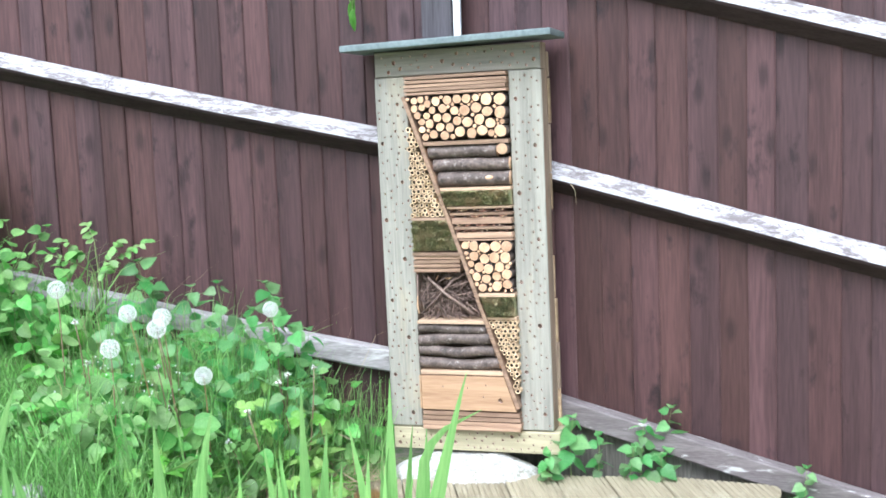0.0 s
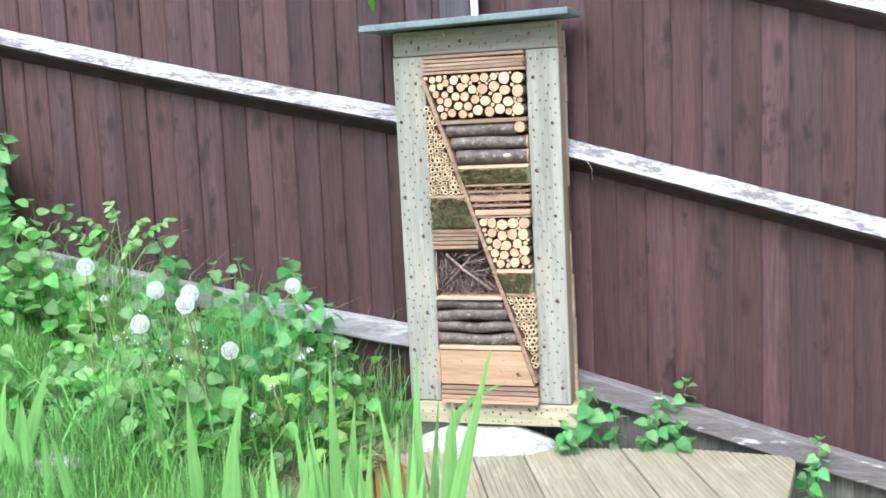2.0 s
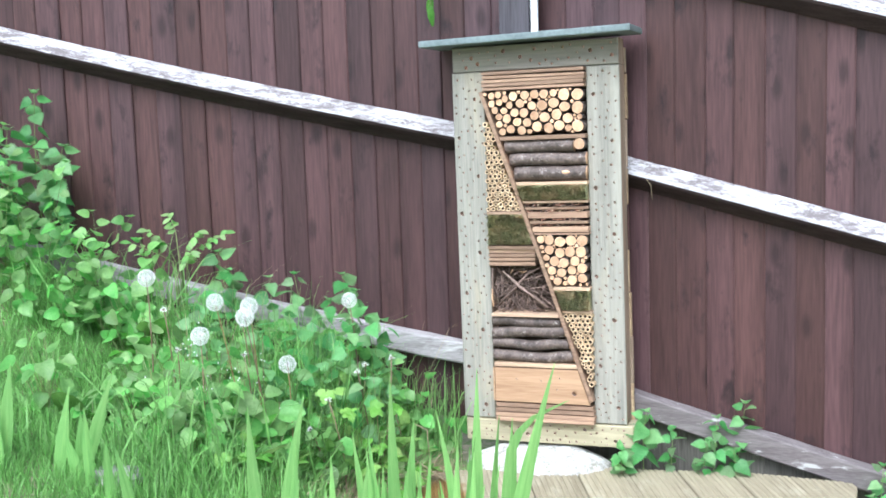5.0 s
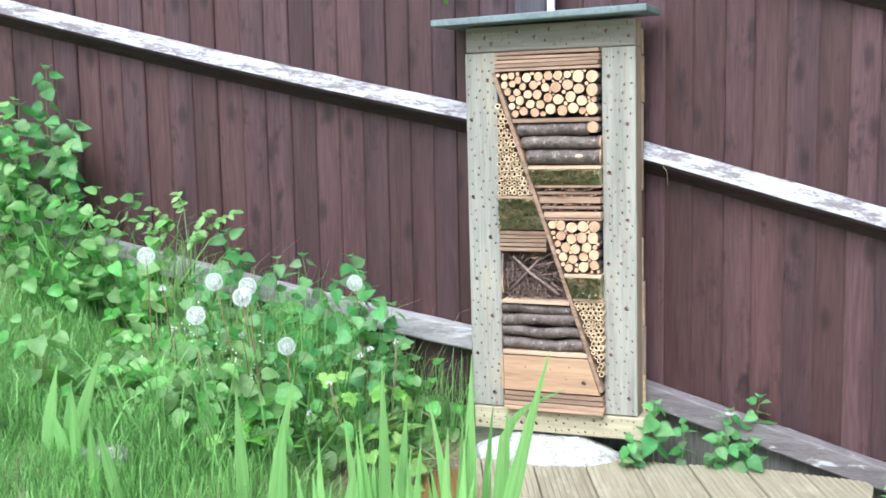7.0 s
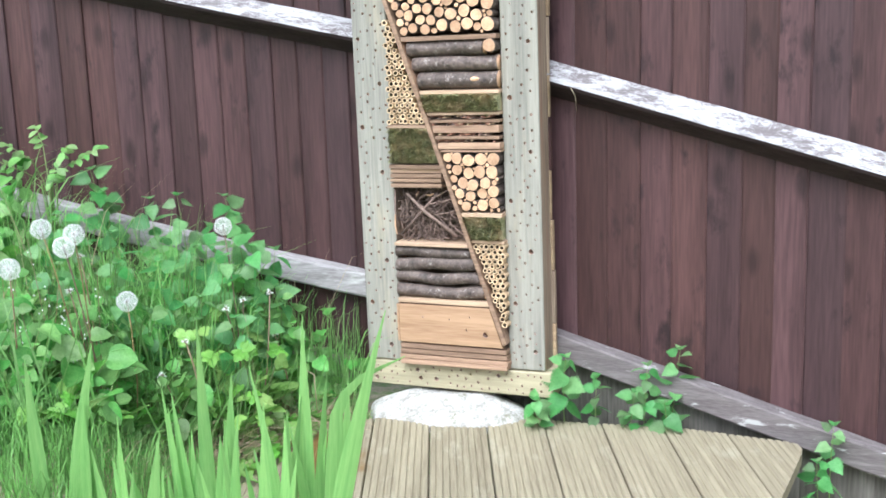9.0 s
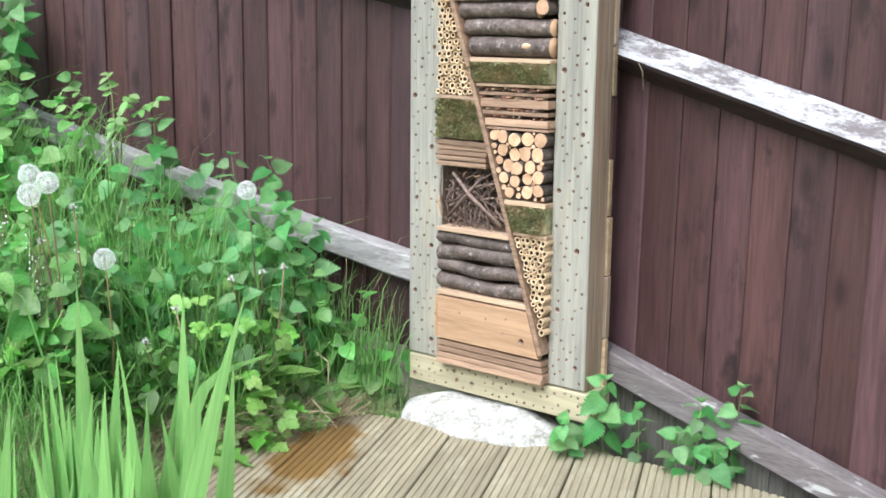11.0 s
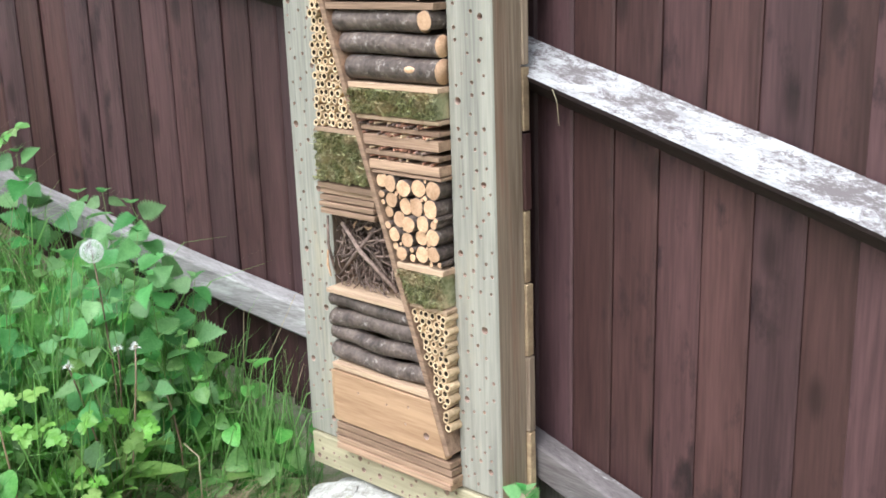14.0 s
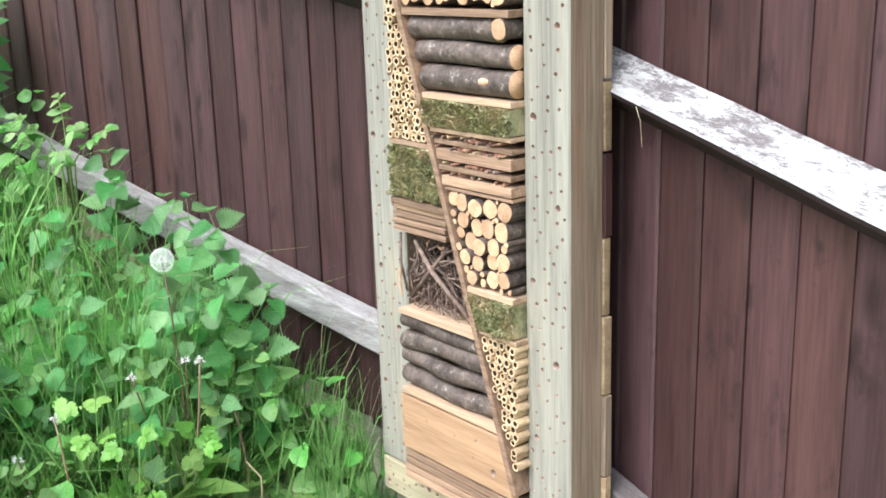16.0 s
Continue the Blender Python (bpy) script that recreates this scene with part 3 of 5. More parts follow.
bm.faces.new(lo), bm.faces.new(hi[::-1])
for i in range(4):
    bm.faces.new((lo[i], hi[i], hi[(i + 1) % 4], lo[(i + 1) % 4]))
bmesh.ops.recalc_face_normals(bm, faces=bm.faces[:])
bmesh.ops.bevel(bm, geom=bm.edges[:], offset=0.001, segments=1, affect="EDGES")
part("divider", bm, M_SLAT, hotel, "long diagonal wooden divider")


def cut_log(x, z, r, front, back):
    """A short log that shows its sawn end, with a bark edge."""
    bm = bmesh.new()
    n = 14
    ell, ph = hr.uniform(0.9, 1.05), hr.random() * 6
    def ring(s, y, k=1.0):
        return [bm.verts.new((x + s * math.cos(a) * (1 + 0.05 * math.sin(2 * a + ph)), y + 0.0006 * math.sin(a * 3 + ph), z + s * ell * math.sin(a) * (1 + 0.04 * math.sin(3 * a + ph)))) for a in (2 * math.pi * i / n for i in range(n))]
    a, b, c, e = ring(r, back), ring(r, front + 0.001), ring(r * 0.97, front), ring(r * 0.86, front - 0.0003)
    for p, s, m in ((a, b, 1), (b, c, 1), (c, e, 0)):
        for i in range(n):
            bm.faces.new((p[i], p[(i + 1) % n], s[(i + 1) % n], s[i])).material_index = m
    bm.faces.new(e)
    bmesh.ops.recalc_face_normals(bm, faces=bm.faces[:])
    part("cut_log", bm, [M_CUT, M_BARK], hotel)


def long_log(u0, u1, z, r, v=0.0, bend=0.004):
    bm = bmesh.new()
    n, s = 22, 14
    ph = hr.random() * 9
    rings = []
    for k in range(n + 1):
        x = u0 + (u1 - u0) * k / n
        cz = z + bend * noise.noise((x * 9, ph, 0)) 
        rr = r * (1 + 0.10 * noise.noise((x * 14, ph, 3)))
        rings.append([bm.verts.new((x, v + rr * math.sin(a) * (1 + 0.05 * noise.noise((x * 40, a, ph))), cz + rr * math.cos(a) * (1 + 0.05 * noise.noise((x * 40, a, ph + 4))))) for a in (2 * math.pi * i / s for i in range(s))])
    for a, b in zip(rings, rings[1:]):
        for i in range(s):
            bm.faces.new((a[i], a[(i + 1) % s], b[(i + 1) % s], b[i]))
    for f in (bm.faces.new(rings[0]), bm.faces.new(rings[-1])):
        f.material_index = 1
    bmesh.ops.recalc_face_normals(bm, faces=bm.faces[:])
    return part("log", bm, [M_BARK, M_CUT], hotel, smooth=True)


def cane_mesh(r):
    bm = bmesh.new()
    n = 10
    ring = lambda s, y: [bm.verts.new((s * math.cos(2 * math.pi * i / n), y, s * math.sin(2 * math.pi * i / n))) for i in range(n)]
    a, b, c, e = ring(r, 0.08), ring(r, 0.0), ring(r * 0.6, 0.0005), ring(r * 0.55, 0.02)
    for p, s, m in ((a, b, 0), (b, c, 0), (c, e, 1)):
        for i in range(n):
            bm.faces.new((p[i], p[(i + 1) % n], s[(i + 1) % n], s[i])).material_index = m
    bm.faces.new(e).material_index = 1
    bmesh.ops.recalc_face_normals(bm, faces=bm.faces[:])
    # the hollow of the cane takes the dark recess shade colour
    return mesh_of(bm, "cane", [M_CANE, M_RECESS_SHADE])


CANES = [cane_mesh(r) for r in (0.0064, 0.0073, 0.0081)]


def canes(inside, box_, tight):
    row, z = 0, box_[2]
    step = tight
    while z < box_[3]:
        x = box_[0] + (row % 2) * step * 0.5
        while x < box_[1]:
            px, pz = x + hr.uniform(-0.0013, 0.0013), z + hr.uniform(-0.0013, 0.0013)
            if inside(px, pz):
                ob = part("cane", hr.choice(CANES), None, hotel)
                ob.matrix_basis = pose(px, F0 + hr.uniform(-0.004, 0.004), pz, hr.uniform(-2, 2), 0, hr.uniform(-2, 2))
            x += step
        z += step * 0.89
        row += 1


def moss(u0f, u1f, z0, z1, name="moss"):
    """A cushion of moss: a lumpy bed with many short curled fronds."""
    verts, faces = [], []
    nx, nz = 40, 18
    for j in range(nz + 1):
        zz = z0 + (z1 - z0) * j / nz
        a, b = u0f(zz), u1f(zz)
        for i in range(nx + 1):
            x = a + (b - a) * i / nx
            verts.append((x, F0 + 0.004 + 0.012 * noise.noise((x * 60, zz * 60, 1)) + 0.007 * noise.noise((x * 160, zz * 160, 5)), zz))
    for j in range(nz):
        for i in range(nx):
            k = j * (nx + 1) + i
            faces.append((k, k + 1, k + nx + 2, k + nx + 1))
    for i in (0, nx):               # close the sides back to the backing
        base = len(verts)
        verts += [(verts[j * (nx + 1) + i][0], 0.05, verts[j * (nx + 1) + i][2]) for j in range(nz + 1)]
        faces += [(j * (nx + 1) + i, (j + 1) * (nx + 1) + i, base + j + 1, base + j) for j in range(nz)]
    for _ in range(int(7000 * (z1 - z0) * (u1f((z0 + z1) / 2) - u0f((z0 + z1) / 2)) * 40)):
        zz = hr.uniform(z0, z1 - 0.001)
        a, b = u0f(zz), u1f(zz)
        x = hr.uniform(a, b)
        y = F0 + 0.002 + 0.012 * noise.noise((x * 60, zz * 60, 1))
        dx, dz, dy, w = hr.gauss(0, 0.005), hr.gauss(-0.001, 0.005), -hr.uniform(0.003, 0.013), 0.0009
        k = len(verts)
        zt = min(max(zz + dz, z0), z1)
        verts += [(x - w, y, zz), (x + w, y, zz), (x + dx * 0.6 + w, y + dy, (zz + zt) / 2 + 0.001), (x + dx, y + dy * 0.8, zt)]
        faces += [(k, k + 1, k + 2), (k, k + 2, k + 3)]
    me = bpy.data.meshes.new(name)
    me.from_pydata(verts, [], faces)
    me.materials.append(M_MOSS)
    return part(name, me, None, hotel, "green and brown dry moss")


# right of the divider, from the top down
stack(-0.166, 0.156, 1.052, 1.112, 5)
ins = lambda z0, z1, m: (lambda x, z, r: z0 + r < z < z1 - r and diag_u(z) + 0.006 + r * m < x < 0.154 - r)
sizes = [0.0182] * 4 + [0.0165] * 9 + [0.0140] * 14 + [0.0112] * 15 + [0.0086] * 12 + [0.0060] * 14 + [0.0045] * 10
for x, z, r in pack(hr, ins(0.912, 1.050, 1.05), (-0.17, 0.155, 0.912, 1.05), sizes, 1500, 1.035):
    cut_log(x, z, r, F0 + hr.uniform(-0.006, 0.006), F1)
slab("shelf", diag_u(0.903) + 0.008, 0.156, 0.898, 0.909, M_SLAT)
for zc, r in ((0.877, 0.0205), (0.836, 0.0195), (0.792, 0.0225)):
    long_log(diag_u(zc) + 0.012, 0.117 if zc > 0.86 else 0.154, zc, r, F0 + 0.022, 0.003)
cut_log(0.1365, 0.880, 0.0180, F0 - 0.004, F0 + 0.045)
bm = bmesh.new()
bmesh.ops.create_icosphere(bm, subdivisions=3, radius=1)
for v in bm.verts:
    v.co *= 1 + 0.15 * noise.noise(v.co * 2.5)
    v.co = Vector((0.092 + v.co.x * 0.016, F0 + 0.0035 + v.co.y * 0.0045, 0.7945 + v.co.z * 0.0062))
part("bare_patch", bm, M_CUT, hotel, "peeled pale patch on the log", True)
slab("shelf", diag_u(0.762) + 0.008, 0.158, 0.757, 0.766, M_SHELF)
moss(lambda z: diag_u(z) + 0.009, lambda z: 0.153, 0.711, 0.757)
slab("shelf", diag_u(0.704) + 0.008, 0.157, 0.701, 0.709, M_SHELF)
for zc, h in ((0.686, 0.008), (0.664, 0.019), (0.642, 0.009), (0.620, 0.017), (0.606, 0.006)):
    slab("slat", diag_u(zc) + 0.009, 0.156 + hr.uniform(-0.002, 0.004), zc - h / 2, zc + h / 2, M_SLAT)
for z0, z1, k in ((0.690, 0.701, 26), (0.674, 0.682, 22), (0.647, 0.654, 16), (0.629, 0.637, 14)):
    for _ in range(k):
        bm = bmesh.new()
        x, zz = hr.uniform(diag_u(z0) + 0.012, 0.145), hr.uniform(z0 + 0.002, z1 - 0.002)
        tube(bm, [(x, F0 - hr.uniform(0, 0.006), zz), (x + hr.uniform(-0.012, 0.012), F0 + 0.03, zz + hr.uniform(-0.001, 0.001))], hr.uniform(0.0012, 0.0024), 6)
        part("stem_end", bm, hr.choice((M_CHIP, M_CANE, M_TWIG, M_CHIP)), hotel)
sizes = [0.0172] * 5 + [0.0155] * 11 + [0.0135] * 9 + [0.0105] * 5 + [0.0075] * 6 + [0.005] * 9 + [0.0035] * 8
for x, z, r in pack(hr, ins(0.443, 0.603, 1.05), (-0.02, 0.155, 0.443, 0.603), sizes, 1500, 0.99):
    cut_log(x, z, r, F0 + hr.uniform(-0.006, 0.006), F1)
slab("shelf", diag_u(0.435) + 0.008, 0.158, 0.430, 0.440, M_SHELF)
moss(lambda z: diag_u(z) + 0.009, lambda z: 0.153, 0.367, 0.430)
slab("shelf", diag_u(0.362) + 0.008, 0.160, 0.357, 0.366, M_SHELF)
canes(lambda x, z: diag_u(z) + 0.013 < x < 0.158 and z < 0.350, (0.05, 0.16, 0.11, 0.352), 0.0149)
# left of the divider
canes(lambda x, z: -0.161 < x < diag_u(z) - 0.012 and z < 1.0, (-0.160, 0.0, 0.685, 1.0), 0.0164)
slab("shelf", -0.166, diag_u(0.673) - 0.008, 0.668, 0.676, M_SHELF)
moss(lambda z: -0.164, lambda z: diag_u(z) - 0.009, 0.573, 0.667)
stack(-0.164, diag_u(0.54) - 0.012, 0.507, 0.572, 5)
slab("shelf", -0.162, diag_u(0.349) - 0.008, 0.344, 0.353, M_SHELF)
for k in range(270):
    bm = bmesh.new()
    w = diag_u(0.43) + 0.148
    zz = hr.uniform(0.362, 0.497)
    x = hr.uniform(-0.155, diag_u(zz) - 0.015)
    a, ln, y = hr.uniform(0, math.pi), hr.uniform(0.02, 0.08), hr.uniform(-0.008, 0.036)
    p = []
    for s in (-1, -0.3, 0.35, 1):
        cz = min(max(zz + ln * 0.5 * s * math.sin(a), 0.356), 0.502)
        p.append((min(max(x + ln * 0.5 * s * math.cos(a), -0.160), diag_u(cz) - 0.010), y + hr.uniform(-0.008, 0.008), cz + hr.uniform(-0.006, 0.006)))
    tube(bm, p, hr.uniform(0.0008, 0.0021), 5)
    part("twig", bm, M_TWIG, hotel)
for p, r in ((((-0.150, -0.005, 0.372), (-0.09, -0.012, 0.43), (-0.035, -0.006, 0.488)), 0.0042), (((-0.125, -0.012, 0.487), (-0.07, -0.018, 0.438), (0.02, -0.012, 0.372)), 0.0046), (((-0.157, -0.02, 0.498), (-0.158, -0.022, 0.44), (-0.150, -0.015, 0.385)), 0.003)):
    bm = bmesh.new()
    tube(bm, p, [r * 0.8, r, r * 0.9], 8)
    part("twig", bm, M_TWIG, hotel, "thick crossed twig", True)
for zc, r in ((0.327, 0.0165), (0.2905, 0.0185), (0.253, 0.0165), (0.217, 0.0175)):
    long_log(-0.163, diag_u(zc) - 0.010, zc, r, F0 + 0.02, 0.013)
slab("shelf", -0.158, diag_u(0.188) - 0.008, 0.183, 0.195, M_SHELF)
# pine front panel cut to the slope of the divider, with one drilled hole
bm = drilled(-0.157, 0.118, 0.070, 0.179, F0 - 0.002, F0 + 0.015, [(0.100, 0.105, 0.0075)] + [(x, z, 0.0026) for x, z in ((-0.085, 0.145), (-0.005, 0.142), (0.055, 0.152), (0.045, 0.115))], 0.0015)
for v in bm.verts:
    if v.co.x > 0.116:
        v.co.x = min(diag_u(v.co.z) - 0.009, 0.149)
part("front_panel", bm, [M_BOX, M_BORE, M_BOX], hotel, "orange pine panel with one drilled hole")
part("edge_strip", boxed(-0.1645, -0.1585, F0, F1, 0.072, 0.178, bevel=0.001), M_BOX, hotel)
stack(-0.158, 0.160, 0.006, 0.068, 4)


# ---- plants ----
pr = random.Random(21)


def leaf_mesh(name, material, outline, length, fold=0.35, droop=0.25, rows=9, tooth=0.0, wave=0.0, seed=0):
    """A folded, curved leaf from its half-width along the midrib; base at the origin, tip along +y."""
    rg = random.Random(seed)
    bm = bmesh.new()
    rowsv = []
    for k in range(rows + 1):
        t = k / rows
        w = outline(t) * length
        if tooth and 0 < k < rows:
            w *= 1 + tooth * (1 if k % 2 else -1)
        y = t * length
        yo = y + (0.75 * length / rows if tooth and k % 2 else 0)     # teeth point to the tip
        z = -droop * length * t * t
        dz = w * fold
        j = wave * length * rg.uniform(-1, 1)
        rowsv.append([bm.verts.new((-w, yo, z + dz + j)), bm.verts.new((-w * 0.5, y, z + dz * 0.6)), bm.verts.new((0, y, z)), bm.verts.new((w * 0.5, y, z + dz * 0.6)), bm.verts.new((w, yo, z + dz - j))])
    for a, b in zip(rowsv, rowsv[1:]):
        for i in range(4):
            bm.faces.new((a[i], a[i + 1], b[i + 1], b[i]))
    bmesh.ops.remove_doubles(bm, verts=bm.verts[:], dist=1e-5)
    return mesh_of(bm, name, material, True)


def o_nettle(t):
    return 0.40 * math.sin(math.pi * (0.10 + 0.90 * t) ** 0.62) ** 1.0 + 0.001


def o_heart(t):
    return 0.45 * math.sin(math.pi * (0.09 + 0.91 * t) ** 0.74) ** 0.72 + 0.001


def o_oval(t):
    return 0.30 * math.sin(math.pi * min(1, (t + 0.03) / 1.03)) ** 0.8 + 0.001


def o_dock(t):
    return 0.19 * math.sin(math.pi * min(1, (t + 0.06) / 1.06) ** 0.85) ** 0.7 + 0.001


def o_dandelion(t):
    return (0.035 + 0.13 * t ** 0.8) * (1 - t ** 6) + 0.001


NETTLE = [leaf_mesh("leaf", M_NETTLE, o_nettle, 0.085, 0.16, d, 20, 0.19, 0.008, s) for s, d in ((1, 0.06), (2, 0.18), (3, 0.32))]
HEART = [leaf_mesh("leaf", M_BIND, o_heart, 0.060, 0.30, d, 12, 0, 0.02, s) for s, d in ((4, 0.15), (5, 0.4), (6, 0.25), (15, -0.1))]
OVAL = [leaf_mesh("leaf", M_PINNATE, o_oval, 0.042, 0.25, d, 8, 0, 0.01, s) for s, d in ((7, 0.1), (8, 0.25))]


def trefoil(seed, droop):
    """A leaf of three broad toothed lobes on one short stalk."""
    bm = bmesh.new()
    for turn, size in ((0, 0.031), (72, 0.026), (-72, 0.026)):
        lobe = leaf_mesh("leaf", M_LIME, o_heart, size, 0.15, droop, 8, 0.16, 0.03, seed)
        k = len(bm.verts)
        bm.from_mesh(lobe)
        bpy.data.meshes.remove(lobe)
        bm.verts.ensure_lookup_table()
        bmesh.ops.transform(bm, matrix=pose(0, 0.006, 0, 0, 0, turn), verts=bm.verts[k:])
    return mesh_of(bm, "leaf", M_LIME, True)


LIME = [trefoil(s, d) for s, d in ((9, 0.1), (10, 0.3), (16, 0.2))]
DOCK = [leaf_mesh("leaf", M_DANDLEAF, o_dock, 0.15, 0.3, d, 10, 0, 0.012, s) for s, d in ((11, 0.3), (12, 0.5))]
DAND = [leaf_mesh("leaf", M_DANDLEAF, o_dandelion, 0.18, 0.3, d, 15, 0.35, 0.008, s) for s, d in ((13, 0.25), (14, 0.5))]


def put_leaf(meshes, parent, p, yaw, pitch, scale, roll=0.0):
    ob = part("leaf", pr.choice(meshes), None, parent)
    ob.matrix_basis = Matrix.Translation(p) @ pose(0, 0, 0, 0, 0, yaw) @ pose(0, 0, 0, pitch, roll, 0) @ Matrix.Diagonal((scale, scale, scale, 1))
    return ob


def sun_leaf(meshes, parent, p, yaw, scale, open_side=0.50, loose=0.45):
    """A leaf that turns its face up and to the open side of the bank, away from the fence."""
    n = Vector((0.12 + pr.gauss(0, loose), -open_side + pr.gauss(0, loose), 0.75)).normalized()
    d = Vector((-math.sin(radians(yaw)), math.cos(radians(yaw)), -0.10))
    y = (d - n * d.dot(n)).normalized()
    x = y.cross(n)
    m = Matrix((x, y, n)).transposed().to_4x4()
    ob = part("leaf", pr.choice(meshes), None, parent)
    ob.matrix_basis = Matrix.Translation(p) @ m @ Matrix.Diagonal((scale, scale, scale, 1))
    return ob


def stemmed(name, label, category, base, top, leaves, count, scale, stem=M_STEM, pairs=True, start=0.15, thick=0.0022, group="", pitch=(-35, 5), bow=0.04):
    """A plant with one curved stem and leaves up its length."""
    bx, by = base
    bz = ground_z(bx, by) - 0.01
    e = empty(name, pose(bx, by, bz), label, category, group)
    tip = Vector(top) - Vector((bx, by, bz))
    side = Vector((pr.uniform(-1, 1), pr.uniform(-1, 1), 0)) * bow
    path = [tip * t + side * math.sin(math.pi * t) for t in (0, 0.2, 0.4, 0.6, 0.8, 1.0)]
    bm = bmesh.new()
    tube(bm, path, [thick * (1 - 0.7 * t) for t in (0, 0.2, 0.4, 0.6, 0.8, 1.0)], 5)
    stalk = part("stem", bm, stem, e, "", True)
    turn = pr.uniform(0, 360)
    for k in range(count):
        t = start + (1 - start) * (k + 0.5) / count
        p = tip * t + side * math.sin(math.pi * t)
        turn += 90 + pr.uniform(-25, 25) if pairs else 137 + pr.uniform(-30, 30)
        s = scale * pr.uniform(0.75, 1.2) * (1.0 - 0.25 * max(0, t - 0.75) / 0.25)
        for yaw in ((turn, turn + 180) if pairs else (turn,)):
            off = Matrix.Rotation(radians(yaw), 3, "Z") @ Vector((0, 0.014 * scale, 0.004))
            sun_leaf(leaves, stalk, p + off, yaw + pr.uniform(-12, 12), s)
    for yaw in (0, 120, 240):
        put_leaf(leaves, stalk, tip, yaw + turn, pr.uniform(15, 45), scale * 0.4)
    return e


def rosette(name, label, category, x, y, leaves, count, scale, lift=(5, 50), rise=0.0, group=""):
    """Leaves that spring from one root."""
    z = ground_z(x, y)
    e = empty(name, pose(x, y, z - 0.005), label, category, group)
    turn = pr.uniform(0, 360)
    stalks = bmesh.new()
    for k in range(count):
        turn += 137.5 + pr.uniform(-25, 25)
        h = rise * pr.uniform(0.35, 1.0)
        a = radians(turn)
        r = h * pr.uniform(0.15, 0.55)
        p = Vector((-math.sin(a) * r, math.cos(a) * r, h))
        if rise:
            tube(stalks, [(0, 0, 0), p * 0.5 + Vector((0, 0, 0.12 * h)), p], [0.0016, 0.0013, 0.0009], 4)
        (put_leaf(leaves, e, p, turn + pr.uniform(-20, 20), pr.uniform(*lift), scale * pr.uniform(0.7, 1.25), pr.uniform(-20, 20)) if lift[0] > 0 else sun_leaf(leaves, e, p, turn + pr.uniform(-20, 20), scale * pr.uniform(0.7, 1.3)))
    if rise:
        part("stem", stalks, M_STEM, e)
    else:
        stalks.free()
    return e


# tall nettles and twining weed against the fence on the bank
for x, y, top in ((-1.27, 3.78, (-1.29, 3.765, 1.10)), (-1.21, 3.74, (-1.20, 3.74, 0.92)), (-1.36, 3.76, (-1.38, 3.74, 0.98)), (-1.50, 3.76, (-1.56, 3.70, 1.02)), (-1.72, 3.78, (-1.75, 3.72, 1.10)), (-1.40, 3.66, (-1.42, 3.60, 0.92)), (-1.95, 3.7, (-2.0, 3.6, 1.15)), (-1.62, 3.5, (-1.66, 3.45, 0.95))):
    stemmed("nettle_plant", "tall stinging nettle against the brown fence", "nettle", (x, y), top, NETTLE, 9, 0.84, group="tall nettles by the fence", pitch=(-55, -10), thick=0.003, start=0.35)
for k in range(46):
    x = -0.95 - 0.85 * pr.random() ** 1.1
    y = pr.uniform(3.30, 3.72)
    h = pr.uniform(0.16, 0.42) * (0.55 + 0.7 * min(1, max(0, -x - 0.84) / 0.40))
    stemmed("bindweed_plant", "soft green bindweed twining up the bank", "bindweed", (x, y), (x + pr.uniform(-0.1, 0.1), y + pr.uniform(-0.12, 0.02), ground_z(x, y) + h), HEART, 11, 0.80, pairs=False, start=0.1, thick=0.0016, group="bindweed on the bank", pitch=(-70, -15), bow=0.07)
# pinnate-leaved shoot
e = empty("rose_shoot", pose(-0.80, 3.58, ground_z(-0.8, 3.58)), "young shoot with pairs of light green leaflets", "shrub shoot")
for tx, ty, tz in ((-0.15, -0.03, 0.37), (0.07, -0.03, 0.40), (-0.03, 0.02, 0.45), (0.15, -0.01, 0.39), (-0.09, -0.05, 0.41), (0.05, -0.07, 0.34)):
    bm = bmesh.new()
    pts = [Vector((0, 0, 0)), Vector((tx * 0.15, ty * 0.2, 0.30)), Vector((tx * 0.4, ty * 0.5, tz * 0.88)), Vector((tx, ty, tz))]
    tube(bm, pts, [0.0028, 0.0022, 0.0014, 0.0008], 5)
    part("stem", bm, M_STEM, e, "", True)
    d = (pts[3] - pts[2])
    yaw = math.degrees(math.atan2(-d.x, d.y))
    for t in (0.1, 0.35, 0.6, 0.85):
        for s in (-65, 65):
            sun_leaf(OVAL, e, pts[2] + d * t, yaw + s, pr.uniform(0.62, 0.9), 0.55, 0.28)
    sun_leaf(OVAL, e, pts[3], yaw, 0.85, 0.55, 0.2)
# small nettles along the lower rail
for x, y, z in ((-0.68, 3.585, 0.56), (-0.64, 3.56, 0.50), (-0.515, 3.58, 0.47), (-0.43, 3.56, 0.48), (-0.27, 3.44, 0.49), (-0.23, 3.40, 0.44), (-0.31, 3.42, 0.41), (-0.14, 3.46, 0.33), (-0.19, 3.36, 0.36), (-0.72, 3.4, 0.46)):
    stemmed("nettle_plant", "young stinging nettle beside the lower fence rail", "nettle", (x + pr.uniform(-0.03, 0.03), y), (x, y, z), NETTLE, 5, 0.72, group="young nettles along the rail", start=0.4)
